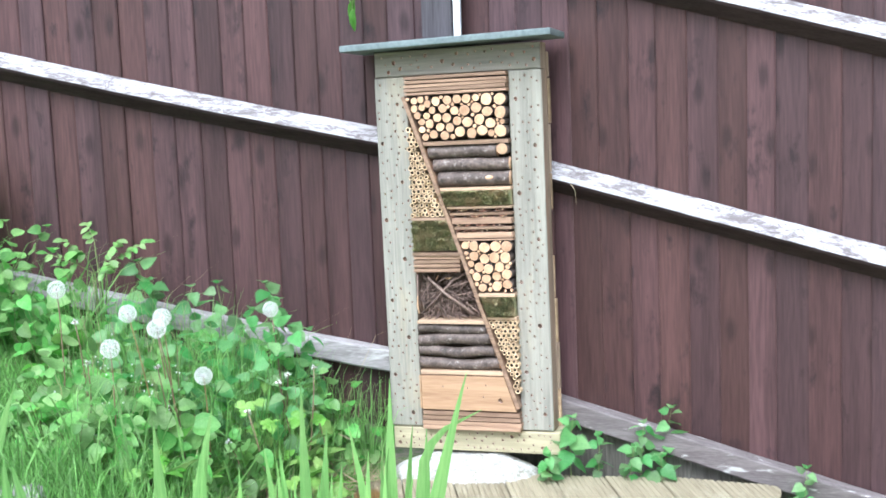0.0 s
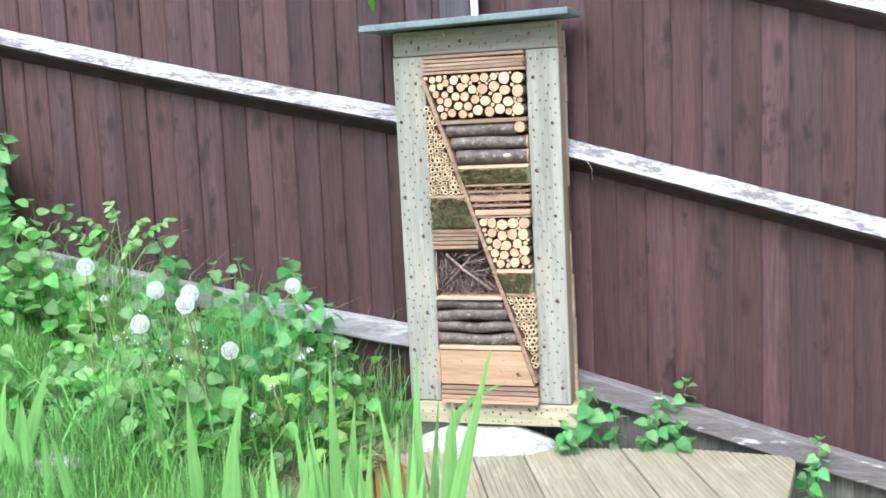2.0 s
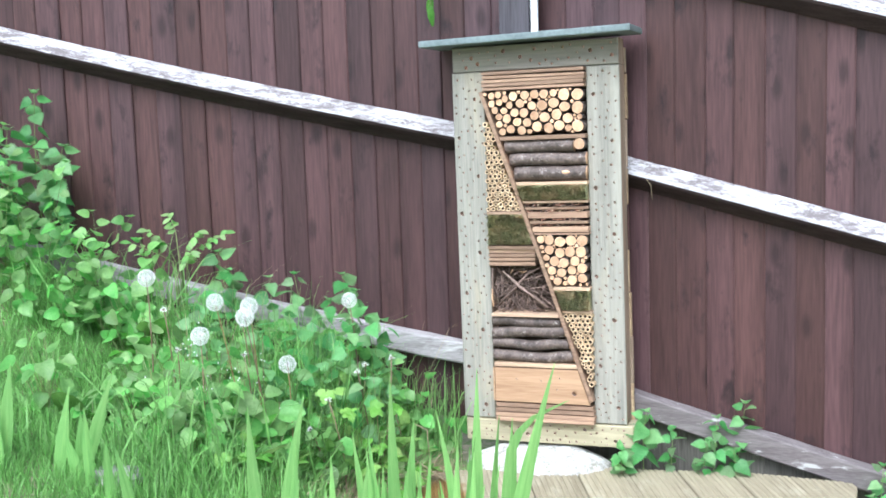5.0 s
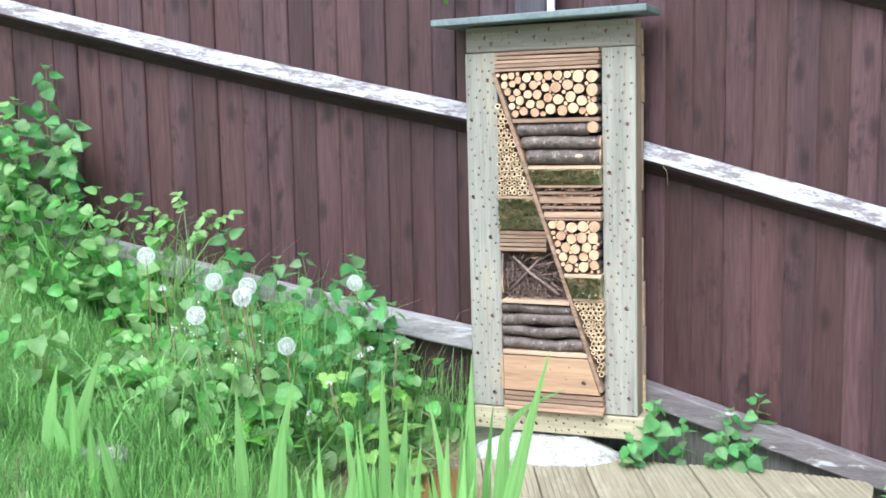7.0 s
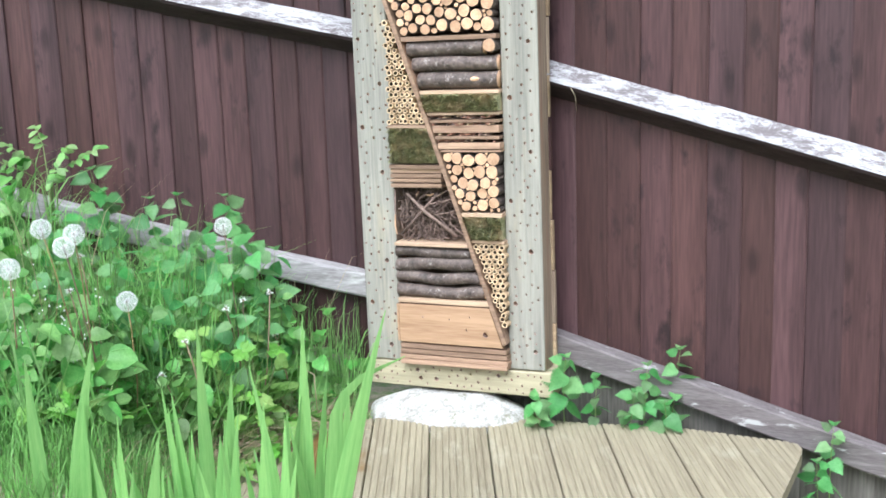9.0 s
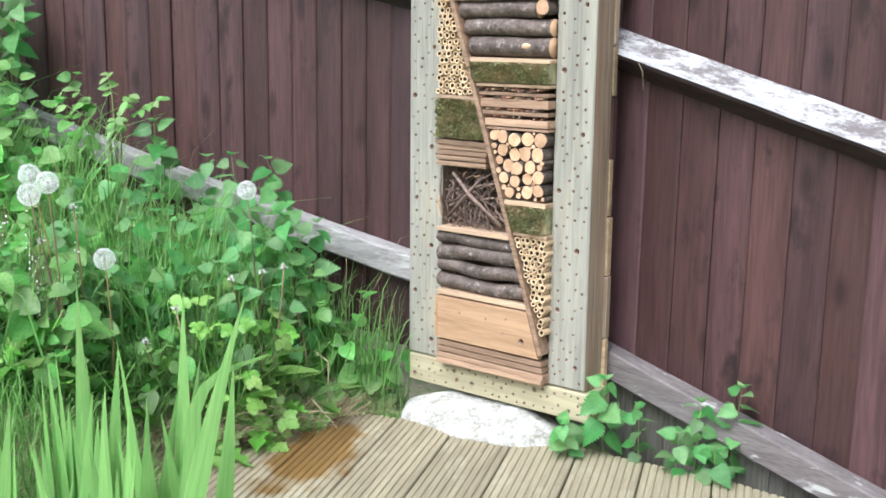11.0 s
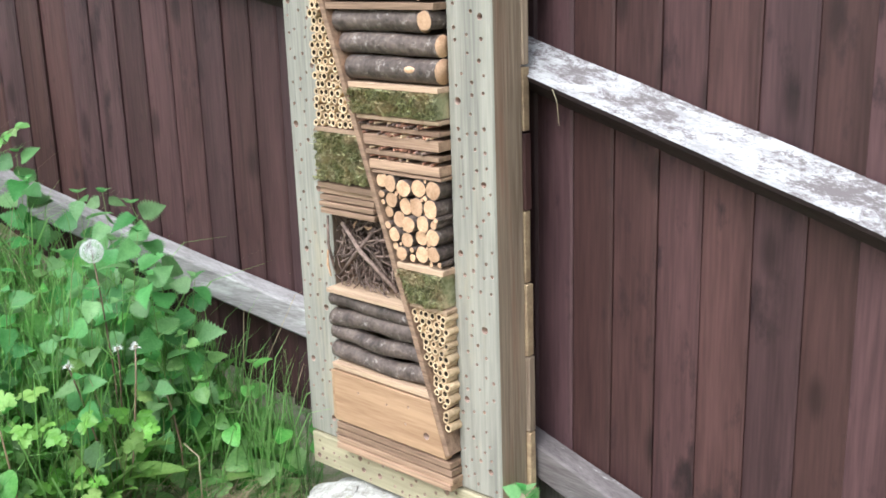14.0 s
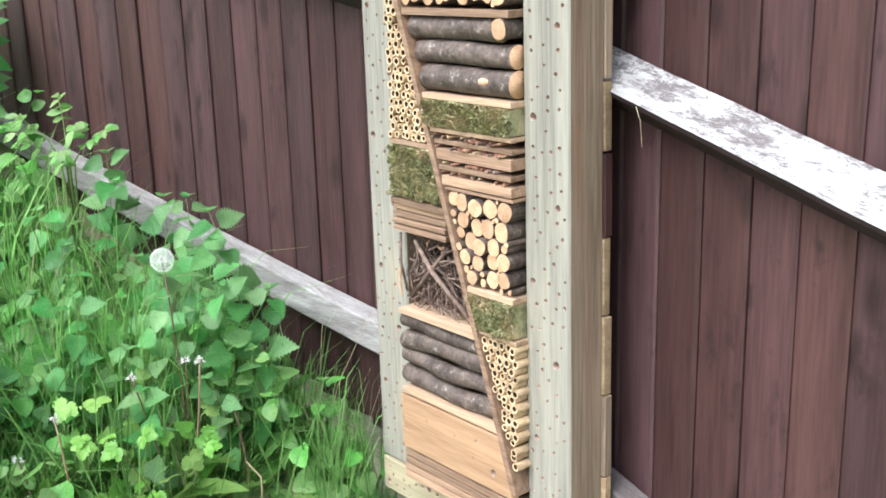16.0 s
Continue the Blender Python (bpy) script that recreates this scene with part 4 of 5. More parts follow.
# nettles beside the deck
for bx, by, top, n, s in ((0.66, 3.29, (0.655, 3.235, 0.055), 4, 0.81), (0.60, 3.24, (0.565, 3.185, -0.045), 4, 0.64), (0.74, 3.28, (0.735, 3.22, 0.005), 4, 0.55), (0.86, 3.25, (0.87, 3.215, 0.03), 5, 0.72), (0.93, 3.25, (0.955, 3.205, 0.075), 5, 0.72), (0.82, 3.22, (0.83, 3.175, -0.03), 4, 0.64), (0.90, 3.20, (0.905, 3.16, -0.055), 4, 0.68), (1.30, 3.02, (1.29, 2.99, -0.07), 4, 0.68), (1.27, 3.0, (1.24, 2.96, -0.15), 3, 0.64)):
    stemmed("nettle_plant", "stinging nettle growing up beside the deck edge", "nettle", (bx, by), top, NETTLE, n + 1, 0.86 * s, group="nettles beside the deck", start=0.38, pitch=(-45, 0), bow=0.012)


# dandelion clocks
def clock_mesh(r):
    bm = bmesh.new()
    bmesh.ops.create_icosphere(bm, subdivisions=2, radius=r * 0.16)
    for f in bm.faces:
        f.material_index = 1
    n = 170
    for i in range(n):
        zz = 1 - 2 * (i + 0.5) / n
        a = i * 2.39996
        d = Vector((math.sqrt(1 - zz * zz) * math.cos(a), math.sqrt(1 - zz * zz) * math.sin(a), zz))
        s = d.orthogonal().normalized()
        o = d.cross(s)
        q = r * pr.uniform(0.76, 0.86)
        w = r * 0.010
        c = [bm.verts.new(d * r * 0.15 + s * w), bm.verts.new(d * r * 0.15 - s * w), bm.verts.new(d * q)]
        bm.faces.new(c).material_index = 0
        hub = d * q
        for k in range(7):
            b = 2 * math.pi * k / 7 + i
            e1 = (s * math.cos(b) + o * math.sin(b))
            e2 = (s * math.cos(b + 0.20) + o * math.sin(b + 0.28))
            bm.faces.new((bm.verts.new(hub), bm.verts.new(hub + d * r * 0.16 + e1 * r * 0.17), bm.verts.new(hub + d * r * 0.16 + e2 * r * 0.17)))
    return mesh_of(bm, "seed_head", [M_FLUFF, M_SEED])


CLOCK = clock_mesh(0.0240)


def bald_mesh(r):
    bm = bmesh.new()
    bmesh.ops.create_icosphere(bm, subdivisions=2, radius=r * 0.3)
    for i in range(34):
        zz = pr.uniform(-0.6, 1)
        a = pr.uniform(0, 6.3)
        d = Vector((math.sqrt(1 - zz * zz) * math.cos(a), math.sqrt(1 - zz * zz) * math.sin(a), zz))
        s = d.orthogonal().normalized() * r * 0.09
        f = bm.faces.new((bm.verts.new(d * r * 0.25 + s), bm.verts.new(d * r * 0.25 - s), bm.verts.new(d * r * pr.uniform(0.7, 1))))
        f.material_index = 1
    return mesh_of(bm, "spent_head", [M_SEED, M_FLUFF])


BALD = bald_mesh(0.015)


def dandelion(p, head, name_part, label, lean=0.06):
    x, y = p[0] + pr.uniform(-lean, lean), p[1] + pr.uniform(-0.03, lean)
    z = ground_z(x, y)
    e = empty("dandelion", pose(x, y, z - 0.005), label, "dandelion", "dandelions on the bank")
    tip = Vector(p) - Vector((x, y, z))
    bm = bmesh.new()
    tube(bm, [(0, 0, 0), tip * 0.4 + Vector((0.012, 0, 0.03)), tip * 0.8 + Vector((0.006, 0, 0.012)), tip], [0.0024, 0.0021, 0.0018, 0.0016], 6)
    h = part(name_part, head, None, part("stalk", bm, M_STEMRED, e, "", True))
    h.matrix_basis = pose(*tip, pr.uniform(-15, 15), pr.uniform(-15, 15), pr.uniform(0, 360))
    for k in range(6):
        put_leaf(DAND, e, Vector((0, 0, 0.01)), k * 60 + pr.uniform(-20, 20), pr.uniform(15, 60), pr.uniform(0.7, 1.1))


for p in ((-0.766, 2.922, 0.575), (-0.581, 2.883, 0.508), (-0.481, 2.805, 0.506), (-0.486, 2.749, 0.488), (-0.594, 2.71, 0.451), (-0.396, 2.872, 0.335), (-0.241, 3.257, 0.440)):
    dandelion(p, CLOCK, "seed_head", "dandelion with a round white seed clock")
for p in ((-0.72, 2.90, 0.49), (-0.66, 2.75, 0.41), (-0.52, 2.95, 0.43), (-0.22, 3.12, 0.25), (-0.20, 3.25, 0.24), (-0.30, 3.0, 0.20), (-0.12, 3.20, 0.27), (-0.35, 2.95, 0.13), (-0.5, 2.8, 0.38), (-0.13, 3.3, 0.13)):
    dandelion(p, BALD, "spent_head", "dandelion stalk with a spent seed head")

# broad weeds over the bank
def bank_point():
    while True:
        x, y = pr.uniform(-1.0, 0.05), pr.uniform(2.62, 3.52)
        edge = -0.02 - (3.33 - y) * 0.55 if y < 3.33 else 0.10
        if x < edge - 0.05 and not (x < -0.80 and 2.75 < y < 3.30):
            return x, y


for k in range(150):
    x, y = bank_point()
    if x > -0.45 and pr.random() < 0.45:
        continue
    rosette("bindweed_plant", "low bindweed with soft green heart-shaped leaves", "bindweed", x, y, HEART, pr.randint(8, 13), pr.choice((0.35, 0.45, 0.55, 0.7, 1.0)), (-45, 25), pr.uniform(0.05, 0.25), "bindweed on the bank")
for k in range(60):
    x, y = pr.uniform(-0.80, -0.30), pr.uniform(2.60, 3.12)
    if x < -0.36 + 0.5 * (y - 2.82):
        rosette("bindweed_plant", "leafy bindweed rising over the grass", "bindweed", x, y, HEART, pr.randint(9, 14), pr.choice((0.45, 0.6, 0.7, 0.9)), (-45, 25), pr.uniform(0.12, 0.28), "bindweed on the bank")
for k in range(40):
    x, y = bank_point()
    rosette("dock_plant", "broad-leaved weed among the grass", "weed", x, y, DOCK, 7, 0.95, (25, 70), 0.05, "broad weeds on the bank")
for x, y, h in ((-0.16, 3.14, 0.30), (-0.20, 3.02, 0.20), (-0.12, 3.10, 0.10), (-0.30, 3.06, 0.24), (-0.10, 3.05, 0.05), (-0.18, 2.98, 0.07), (-0.33, 3.15, 0.26), (-0.06, 3.22, 0.06), (-0.75, 2.75, 0.12), (-0.5, 2.62, 0.12)):
    rosette("herb_plant", "small herb with lime green lobed leaves", "herb", x, y, LIME, 11, 1.0, (-30, 25), h, "lime green herbs")
for x, y in ((0.01, 3.46), (-0.05, 3.44), (0.05, 3.50)):
    rosette("bindweed_plant", "green leaves climbing beside the insect hotel", "bindweed", x, y, HEART, 8, 1.0, (-60, 10), 0.20, "bindweed by the hotel")

# iris clumps in front
def iris_blade(h, w, bend, seed, fold_tip=0.0):
    rg = random.Random(seed)
    bm = bmesh.new()
    rows = 14
    prev = None
    x = z = 0.0
    ang = 0.0
    pts = []
    for k in range(rows + 1):
        t = k / rows
        pts.append((x, z, ang))
        ang += radians(bend) * (0.3 + 1.4 * t) / rows + (radians(fold_tip) / 3 if fold_tip and 0.66 < t < 0.9 else 0)
        x += math.sin(ang) * h / rows
        z += math.cos(ang) * h / rows
    prev = None
    for k, (px, pz, a) in enumerate(pts):
        t = k / rows
        ww = 0.41 * w * (0.75 + 0.35 * math.sin(math.pi * min(1, t * 1.1))) * (1 - max(0, (t - 0.45) / 0.55) ** 1.7) + 0.0006
        c, s = math.cos(a), math.sin(a)
        row = [bm.verts.new((px - ww * c, 0.0, pz + ww * s)), bm.verts.new((px - ww * 0.2 * c, -0.0035 * (1 - t), pz + ww * 0.2 * s)), bm.verts.new((px + ww * 0.2 * c, -0.0035 * (1 - t), pz - ww * 0.2 * s)), bm.verts.new((px + ww * c, 0.0, pz - ww * s))]
        if prev:
            for i in range(3):
                bm.faces.new((prev[i], prev[i + 1], row[i + 1], row[i]))
        prev = row
    return mesh_of(bm, "blade", M_IRIS, True)


def iris_clump(x, y, blades):
    z = ground_z(x, y)
    e = empty("iris_clump", pose(x, y, z - 0.02), "clump of upright sword-shaped green iris leaves", "iris", "iris clumps in front of the bank")
    for k, (dx, dy, h, w, lean, bend, yaw, *tip) in enumerate(blades):
        ob = part("blade", iris_blade(h, w, bend, k, *tip), None, e)
        ob.matrix_basis = pose(dx, dy, 0, 0, lean, yaw)


def fan(n, h, spread):
    return [(pr.uniform(-0.05, 0.05), pr.uniform(-0.04, 0.04), h * pr.uniform(0.62, 1.0), pr.uniform(0.022, 0.034), spread * pr.uniform(-1, 1), pr.uniform(-8, 10), pr.uniform(-40, 40)) for _ in range(n)]


iris_clump(0.06, 2.33, [(0.0, 0.03, 0.59, 0.034, 1, 1, 5), (0.02, -0.09, 0.64, 0.038, 12, 5, 5), (0.05, -0.06, 0.60, 0.038, 3, 3, 0, 60)] + fan(9, 0.53, 8))
iris_clump(-0.12, 2.36, [(0.0, 0.0, 0.56, 0.030, 0, 0, 10)] + fan(11, 0.45, 9))
iris_clump(-0.02, 2.24, fan(13, 0.50, 9))
iris_clump(-0.22, 2.28, fan(8, 0.40, 9))
iris_clump(-0.38, 2.34, [(0.0, 0, 0.39, 0.03, 9, 4, 0), (-0.04, 0, 0.36, 0.03, -3, 2, 0)] + fan(3, 0.30, 12))
iris_clump(-0.82, 2.38, [(0, 0, 0.29, 0.03, 16, 6, 0), (-0.05, 0, 0.25, 0.03, 8, 5, 0)] + fan(3, 0.22, 14))
iris_clump(-0.97, 2.34, [(0, 0, 0.26, 0.034, 6, 4, 0)] + fan(4, 0.21, 14))
iris_clump(-0.66, 2.24, fan(3, 0.24, 12))


# ---- grass: one sheet of blades ----
def grass(name, count, where, hgt, width, material, label, seed, lean=0.5):
    rg = np.random.RandomState(seed)
    verts, faces = [], []
    for _ in range(count):
        x, y = where(rg)
        z = ground_z(x, y) - 0.005
        h = rg.uniform(*hgt) * (0.7 + 0.6 * (0.5 + 0.5 * noise.noise((x * 4, y * 4, 9))))
        if hgt[1] > 0.1 and x < -0.70 and y < 3.32:          # kept short on the open lawn
            h *= max(0.35, 1 - (-0.70 - x) * 5)
        a, b = rg.uniform(0, 6.283), rg.uniform(0, 6.283)
        lx, ly = math.cos(a) * h * lean * rg.uniform(0.1, 1), math.sin(a) * h * lean * rg.uniform(0.1, 1)
        wx, wy = math.cos(b) * width * rg.uniform(0.6, 1.3), math.sin(b) * width * rg.uniform(0.6, 1.3)
        k = len(verts)
        verts += [(x - wx, y - wy, z), (x + wx, y + wy, z), (x + lx * 0.25 + wx * 0.9, y + ly * 0.25 + wy * 0.9, z + h * 0.45), (x + lx * 0.25 - wx * 0.9, y + ly * 0.25 - wy * 0.9, z + h * 0.45),
                  (x + lx * 0.6 + wx * 0.6, y + ly * 0.6 + wy * 0.6, z + h * 0.8), (x + lx * 0.6 - wx * 0.6, y + ly * 0.6 - wy * 0.6, z + h * 0.8), (x + lx * 1.15, y + ly * 1.15, z + h * rg.uniform(0.85, 1.0))]
        faces += [(k, k + 1, k + 2, k + 3), (k + 3, k + 2, k + 4, k + 5), (k + 5, k + 4, k + 6)]
    me = bpy.data.meshes.new(name)
    me.from_pydata(verts, [], faces)
    me.materials.append(material)
    return tagged(new(name, me), label, "grass", kind="stuff")


def bank(rg):
    while True:
        x, y = rg.uniform(-1.25, 0.12), rg.uniform(2.4, 3.62)
        edge = -0.02 - (3.33 - y) * 0.55 if y < 3.33 else 0.13
        if x < edge - 0.05 and not (x > -0.20 and y > 3.12 and rg.random() < 0.90):
            return x, y


def by_fence(rg):
    while True:
        x = rg.uniform(-0.85, 0.10)
        y = rg.uniform(3.05, 3.55)
        if x > -0.16 and y < 3.36 and rg.random_sample() < 0.6:
            continue
        if x < -0.02 - (3.33 - y) * 0.55 or y > 3.36:
            return x, y


def lawn(rg):
    return -0.60 - abs(rg.normal(0, 0.62)), min(2.75 + rg.normal(0, 0.50), 3.62)


def deck_rim(rg):
    t = rg.uniform(0, 1)
    k = abs(rg.normal(0, 0.05))
    return -0.30 + 0.33 * t - k + rg.normal(0, 0.008), 2.84 + 0.52 * t + 0.3 * k


def front(rg):
    while True:
        x, y = rg.uniform(-1.4, 0.1), rg.uniform(2.1, 2.85)
        if x < -0.27 + max(0.0, 2.80 - y) * 0.857:
            return x, y


grass("grass", 12500, bank, (0.03, 0.17), 0.0021, M_GRASS, "long green grass on the bank", 1, 0.9)
grass("tall_grass", 850, by_fence, (0.18, 0.42), 0.0017, M_GRASS, "tall thin grass along the fence", 2, 0.35)
grass("bank_grass", 900, bank, (0.18, 0.36), 0.0028, M_GRASS, "tall arching grass between the bank weeds", 15, 1.0)
grass("lawn", 30000, lawn, (0.03, 0.075), 0.0013, M_GRASS, "short lawn grass on the upper bank", 3, 0.8)
grass("dry_grass", 2600, deck_rim, (0.03, 0.11), 0.0012, M_STRAW, "dry straw-coloured grass along the deck edge", 4, 2.2)
grass("front_grass", 6500, front, (0.05, 0.15), 0.0018, M_GRASS, "grass round the iris leaves", 6)


# ---- sprig that hangs in from above, in front of the fence ----
e = empty("hanging_sprig", pose(0.046, 3.50, 1.62), "green leafy sprig hanging in front of the fence", "plant sprig")
bm = bmesh.new()
tube(bm, [(0, 0.05, 0.1), (0.0, 0.02, -0.1), (0.0, 0.0, -0.30)], [0.002, 0.0015, 0.001], 5)
part("stem", bm, M_STEM, e)
for k in range(10):
    put_leaf(DOCK, e, Vector((0, 0.01, -0.06 - 0.026 * k)), k * 137, pr.uniform(-85, -65), 0.42)

# ---- dry stalks lying by the deck ----
for k, pts in enumerate((((-0.10, 3.24, -0.11), (-0.05, 3.20, -0.06), (0.03, 3.16, -0.11)), ((-0.14, 3.18, -0.11), (-0.03, 3.19, -0.085), (0.02, 3.22, -0.10)), ((-0.12, 3.12, -0.10), (-0.06, 3.17, -0.095), (0.0, 3.20, -0.12)), ((-0.06, 3.24, 0.05), (-0.02, 3.23, 0.03), (-0.015, 3.22, -0.07)))):
    bm = bmesh.new()
    tube(bm, pts, [0.0014, 0.0018, 0.0012], 5)
    ob = new("dry_stalk", mesh_of(bm, "dry_stalk", M_STRAW, True))
    tagged(ob, "dry pale straw stalk at the deck edge", "stalk", "dry stalks by the deck")


def deck_front(rg):
    t = rg.uniform(0, 1)
    k = abs(rg.normal(0, 0.10))
    return -0.27 + 0.5 * t - k, 2.80 - 0.55 * t - 0.6 * k


grass("dry_thatch", 4200, deck_front, (0.02, 0.08), 0.0012, M_STRAW, "dry thatch between the iris and the deck", 8, 2.0)
grass("rim_grass", 2600, deck_front, (0.03, 0.12), 0.0014, M_GRASS, "short grass between the iris and the deck", 9, 1.0)
grass("dead_grass", 70, by_fence, (0.25, 0.50), 0.0009, M_STRAW, "thin dead grass stems against the fence", 10, 0.7)

# small herbs by the deck corner
for x, y in ((-0.30, 2.90), (-0.24, 2.98), (-0.34, 2.82), (-0.19, 3.08), (-0.09, 3.22), (-0.30, 2.72), (-0.40, 2.75), (-0.42, 2.9), (-0.29, 2.80), (-0.33, 2.76), (-0.24, 2.70), (-0.36, 2.68)):
    rosette("herb_plant", "small green seedling at the deck edge", "herb", x, y, HEART, 9, 0.42, (-30, 25), 0.06, "seedlings at the deck edge")

for x, y, h in ((-0.34, 3.27, 0.12), (-0.31, 3.24, 0.09), (-0.42, 3.30, 0.14), (-0.38, 3.24, 0.10), (-0.27, 3.24, 0.08), (-0.24, 3.28, 0.10)):
    rosette("herb_plant", "small herb with lime green lobed leaves", "herb", x, y, LIME, 10, 1.0, (-30, 25), h, "lime green herbs")
for x, y, s in ((-0.10, 3.34, 0.8), (-0.06, 3.37, 0.95), (-0.13, 3.30, 0.7), (-0.17, 3.24, 0.6)):
    rosette("herb_plant", "broad-leaved seedling on the bare soil", "herb", x, y, HEART, 7, s, (-30, 25), 0.06, "seedlings at the deck edge")

# thin-stemmed weeds with tiny white flowers
FLOWER = None
for x, y, z in ((-0.70, 2.86, 0.42), (-0.62, 2.82, 0.36), (-0.55, 2.76, 0.40), (-0.50, 2.84, 0.44), (-0.66, 2.70, 0.30), (-0.44, 2.78, 0.34), (-0.58, 2.90, 0.46), (-0.74, 2.78, 0.36)):
    g = ground_z(x, y)
    e = empty("flowering_weed", pose(x, y, g - 0.005), "thin-stemmed weed dotted with tiny white flowers", "weed", "white flowered weeds")
    for b in range(3):
        tip = Vector((pr.uniform(-0.07, 0.07), pr.uniform(-0.05, 0.05), (z - g) * pr.uniform(0.75, 1.05)))
        bm = bmesh.new()
        tube(bm, [(0, 0, 0), tip * 0.5 + Vector((pr.uniform(-0.02, 0.02), 0, 0)), tip], [0.0014, 0.001, 0.0007], 4)
        stem = part("stem", bm, M_STEMRED, e)
        for k in range(5):
            if FLOWER is None:
                fb = bmesh.new()
                bmesh.ops.create_icosphere(fb, subdivisions=1, radius=0.0022)
                FLOWER = mesh_of(fb, "flower", M_FLUFF, True)
            ob = part("flower", FLOWER, None, stem)
            t = pr.uniform(0.55, 1.0)
            ob.matrix_basis = pose(*(tip * t + Vector((pr.uniform(-0.012, 0.012), pr.uniform(-0.012, 0.0), 0))))
            ob.scale = (1, 1, pr.uniform(0.7, 1.4))
# a pale splinter and chips in the twig nest
for p, r in ((((-0.158, -0.024, 0.43), (-0.1585, -0.026, 0.40), (-0.156, -0.022, 0.375)), 0.0026), (((-0.075, 0.0, 0.484), (-0.06, -0.004, 0.482), (-0.05, 0.0, 0.486)), 0.003), (((-0.102, -0.002, 0.478), (-0.097, -0.006, 0.486), (-0.095, 0.0, 0.492)), 0.002)):
    bm = bmesh.new()
    tube(bm, p, [r * 0.7, r, r * 0.6], 6)
    part("chip", bm, M_CUT, hotel, "pale split wood chip")
# hair-thin dry stem caught under the white rail
bm = bmesh.new()
m = Matrix.Translation(POST) @ pose(0, 0, 0, 0, 0, RIGHT_TURN)
tube(bm, [m @ Vector(p) for p in ((0.43, -0.080, 0.765), (0.445, -0.086, 0.745), (0.448, -0.084, 0.705))], [0.0008, 0.0008, 0.0005], 4)
tagged(new("dry_stalk", mesh_of(bm, "dry_stalk", M_STRAW)), "hair-thin dry stem caught under the white rail", "stalk")


def hotel_rim(rg):
    return 0.06 + rg.normal(0, 0.035), 3.37 + rg.normal(0, 0.03)


def hotel_foot(rg):
    return -0.01 + rg.normal(0, 0.06), 3.38 + rg.normal(0, 0.06)


grass("litter_grass", 500, hotel_rim, (0.012, 0.045), 0.0013, M_GRASS, "short grass and moss round the concrete footing", 13, 1.2)
grass("straw_litter", 700, hotel_foot, (0.015, 0.06), 0.0011, M_STRAW, "dry straw litter at the foot of the hotel", 12, 2.5)
for x, y, s in ((0.0, 3.40, 0.9), (-0.04, 3.36, 1.2), (0.04, 3.43, 0.8), (-0.08, 3.30, 1.0), (-0.14, 3.22, 0.9), (-0.02, 3.45, 1.0)):
    rosette("herb_plant", "broad-leaved seedling on the bare soil", "herb", x, y, HEART, 6, s, (-30, 25), 0.05, "seedlings at the deck edge")

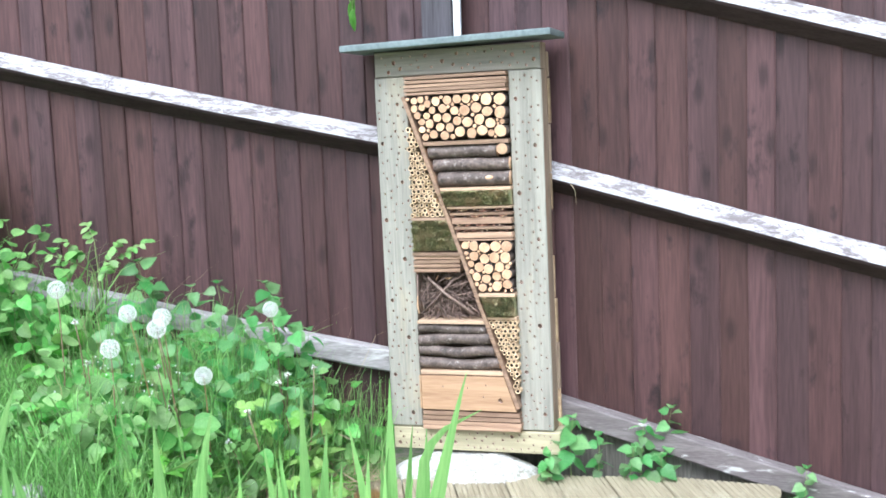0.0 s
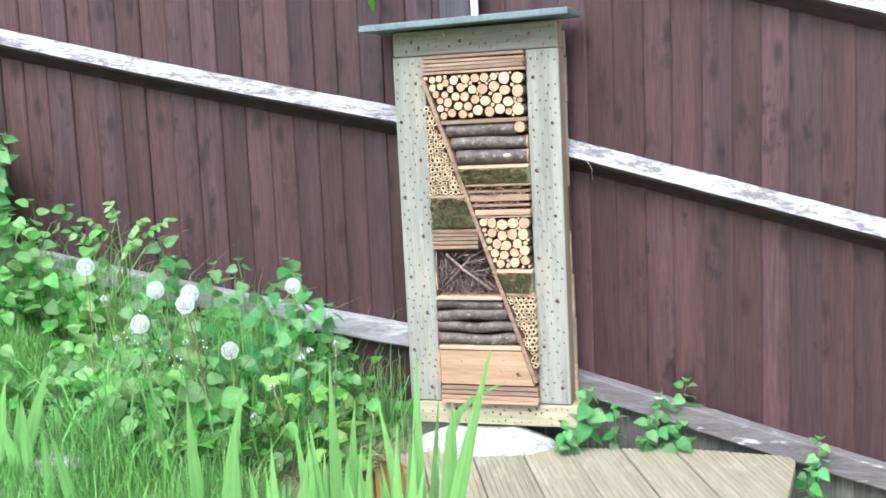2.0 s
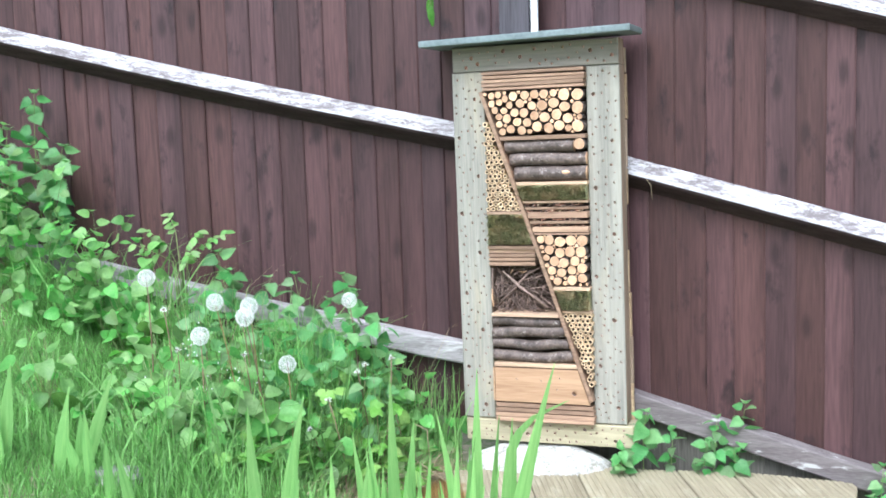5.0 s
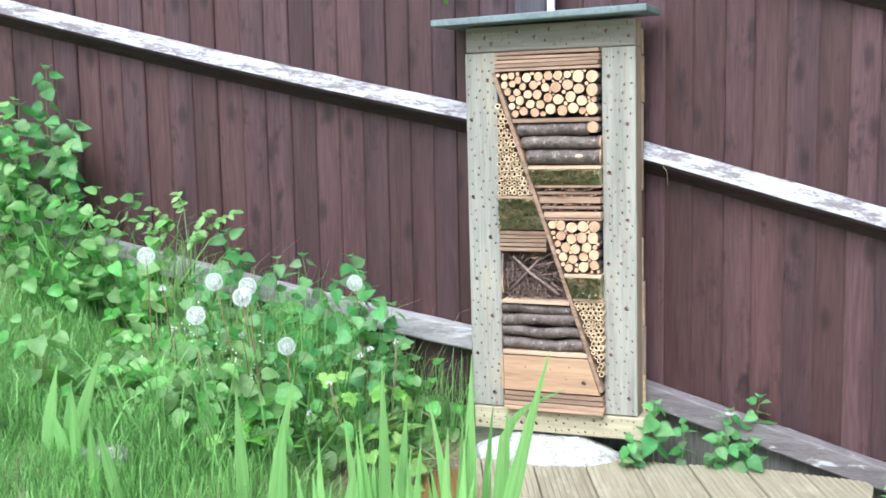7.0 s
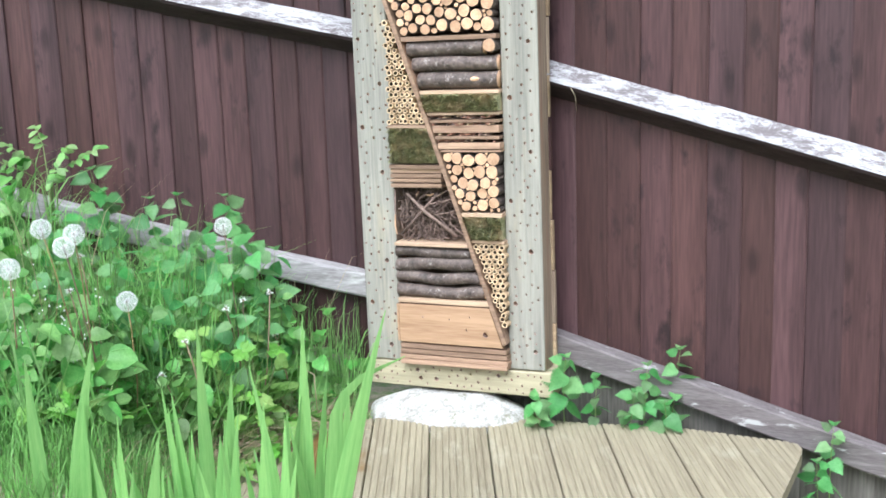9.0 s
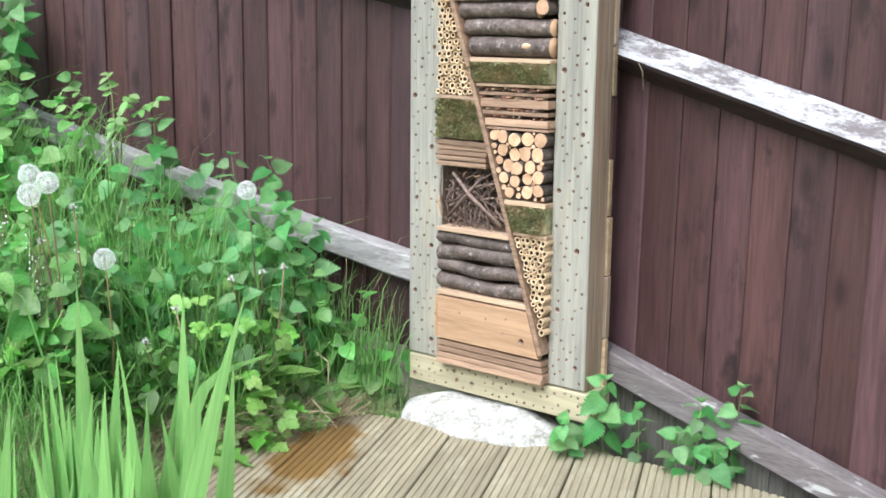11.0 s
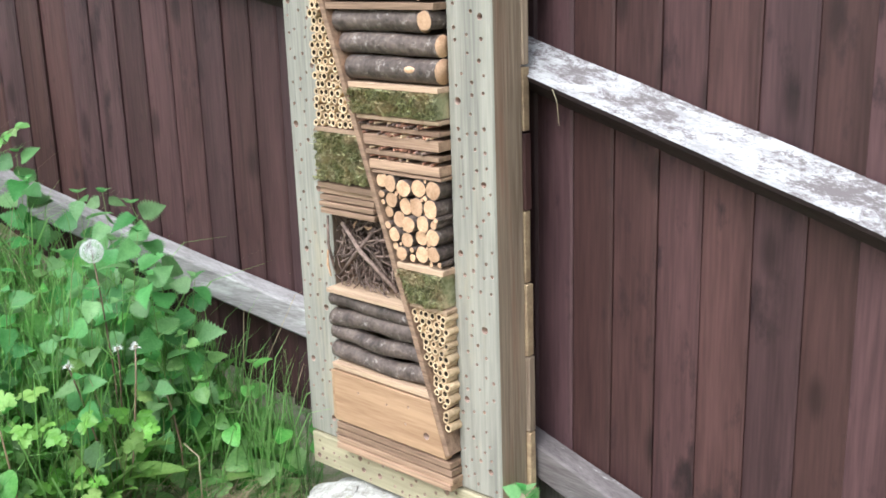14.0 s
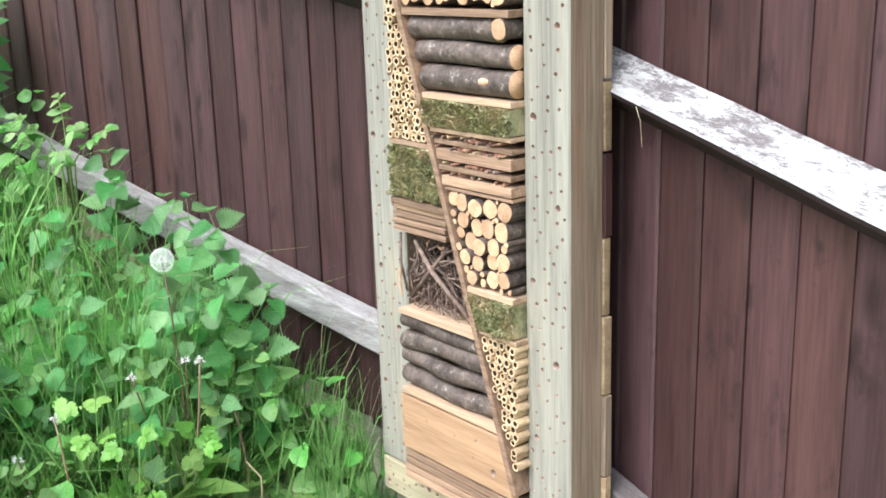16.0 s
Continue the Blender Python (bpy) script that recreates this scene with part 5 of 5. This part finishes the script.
# young nettles and lime herbs standing among the bank weeds
for x, y, z in ((-0.235, 3.24, 0.36), (-0.20, 3.12, 0.22), (-0.40, 3.18, 0.36), (-0.55, 3.30, 0.42), (-0.34, 3.36, 0.36), (-0.62, 3.12, 0.40), (-0.12, 3.40, 0.20), (-0.46, 3.02, 0.30), (-0.30, 3.20, 0.26), (-0.50, 3.16, 0.36), (-0.70, 3.22, 0.44), (-0.26, 3.34, 0.30), (-0.16, 3.26, 0.20), (-0.58, 2.98, 0.36), (-0.38, 3.08, 0.26), (-0.66, 2.84, 0.34), (-0.44, 3.40, 0.38)):
    stemmed("nettle_plant", "young stinging nettle standing among the bank weeds", "nettle", (x + pr.uniform(-0.03, 0.03), y), (x, y, z), NETTLE, 5, 0.62, group="young nettles on the bank", start=0.35)
for x, y, h in ((-0.24, 2.99, 0.07), (-0.21, 3.18, 0.22)):
    rosette("herb_plant", "small herb with lime green lobed leaves", "herb", x, y, LIME, 9, 1.0, (-30, 25), h, "lime green herbs")


def stone(x, y, rx, ry, rz, turn):
    """A half-sunk lump with a flattened top."""
    bm = bmesh.new()
    bmesh.ops.create_icosphere(bm, subdivisions=4, radius=1)
    for v in bm.verts:
        d = v.co.normalized()
        k = 1 + 0.22 * noise.noise(d * 1.7 + Vector((x, y, 3))) + 0.06 * noise.noise(d * 6)
        v.co = Vector((d.x * rx * k, d.y * ry * k, max(-0.6, min(d.z, 0.72)) * rz * k))
    ob = new("stone", mesh_of(bm, "stone", M_STONE, True))
    ob.matrix_world = pose(x, y, ground_z(x, y) + rz * 0.55, 0, 4, turn)
    tagged(ob, "pale grey stone half sunk in the grass", "stone", "stones in the grass")


stone(-0.75, 2.41, 0.062, 0.045, 0.034, 20)

# soft weeds and grass that close the corner between the fence and the hotel
for k in range(13):
    x, y = pr.uniform(-0.30, 0.06), pr.uniform(3.40, 3.52)
    stemmed("bindweed_plant", "soft green bindweed in the corner by the hotel", "bindweed", (x, y), (x + pr.uniform(-0.04, 0.04), y - pr.uniform(0.02, 0.07), ground_z(x, y) + pr.uniform(0.16, 0.34)), HEART, 6, 0.72, pairs=False, start=0.2, thick=0.0015, group="bindweed by the hotel", bow=0.03)


def corner(rg):
    x = rg.uniform(-0.45, 0.05)
    return x, rg.uniform(3.40 if x > -0.20 else 3.24, 3.52)


def low_bank(rg):
    while True:
        x, y = rg.uniform(-0.75, -0.08), rg.uniform(2.80, 3.40)
        if x < -0.10 - (3.33 - y) * 0.55:
            return x, y


grass("corner_grass", 320, corner, (0.16, 0.34), 0.0024, M_GRASS, "tall bright grass in the corner by the hotel", 17, 0.55)
grass("bank_turf", 5000, low_bank, (0.05, 0.15), 0.0024, M_GRASS, "bright green turf under the bank weeds", 18, 1.0)
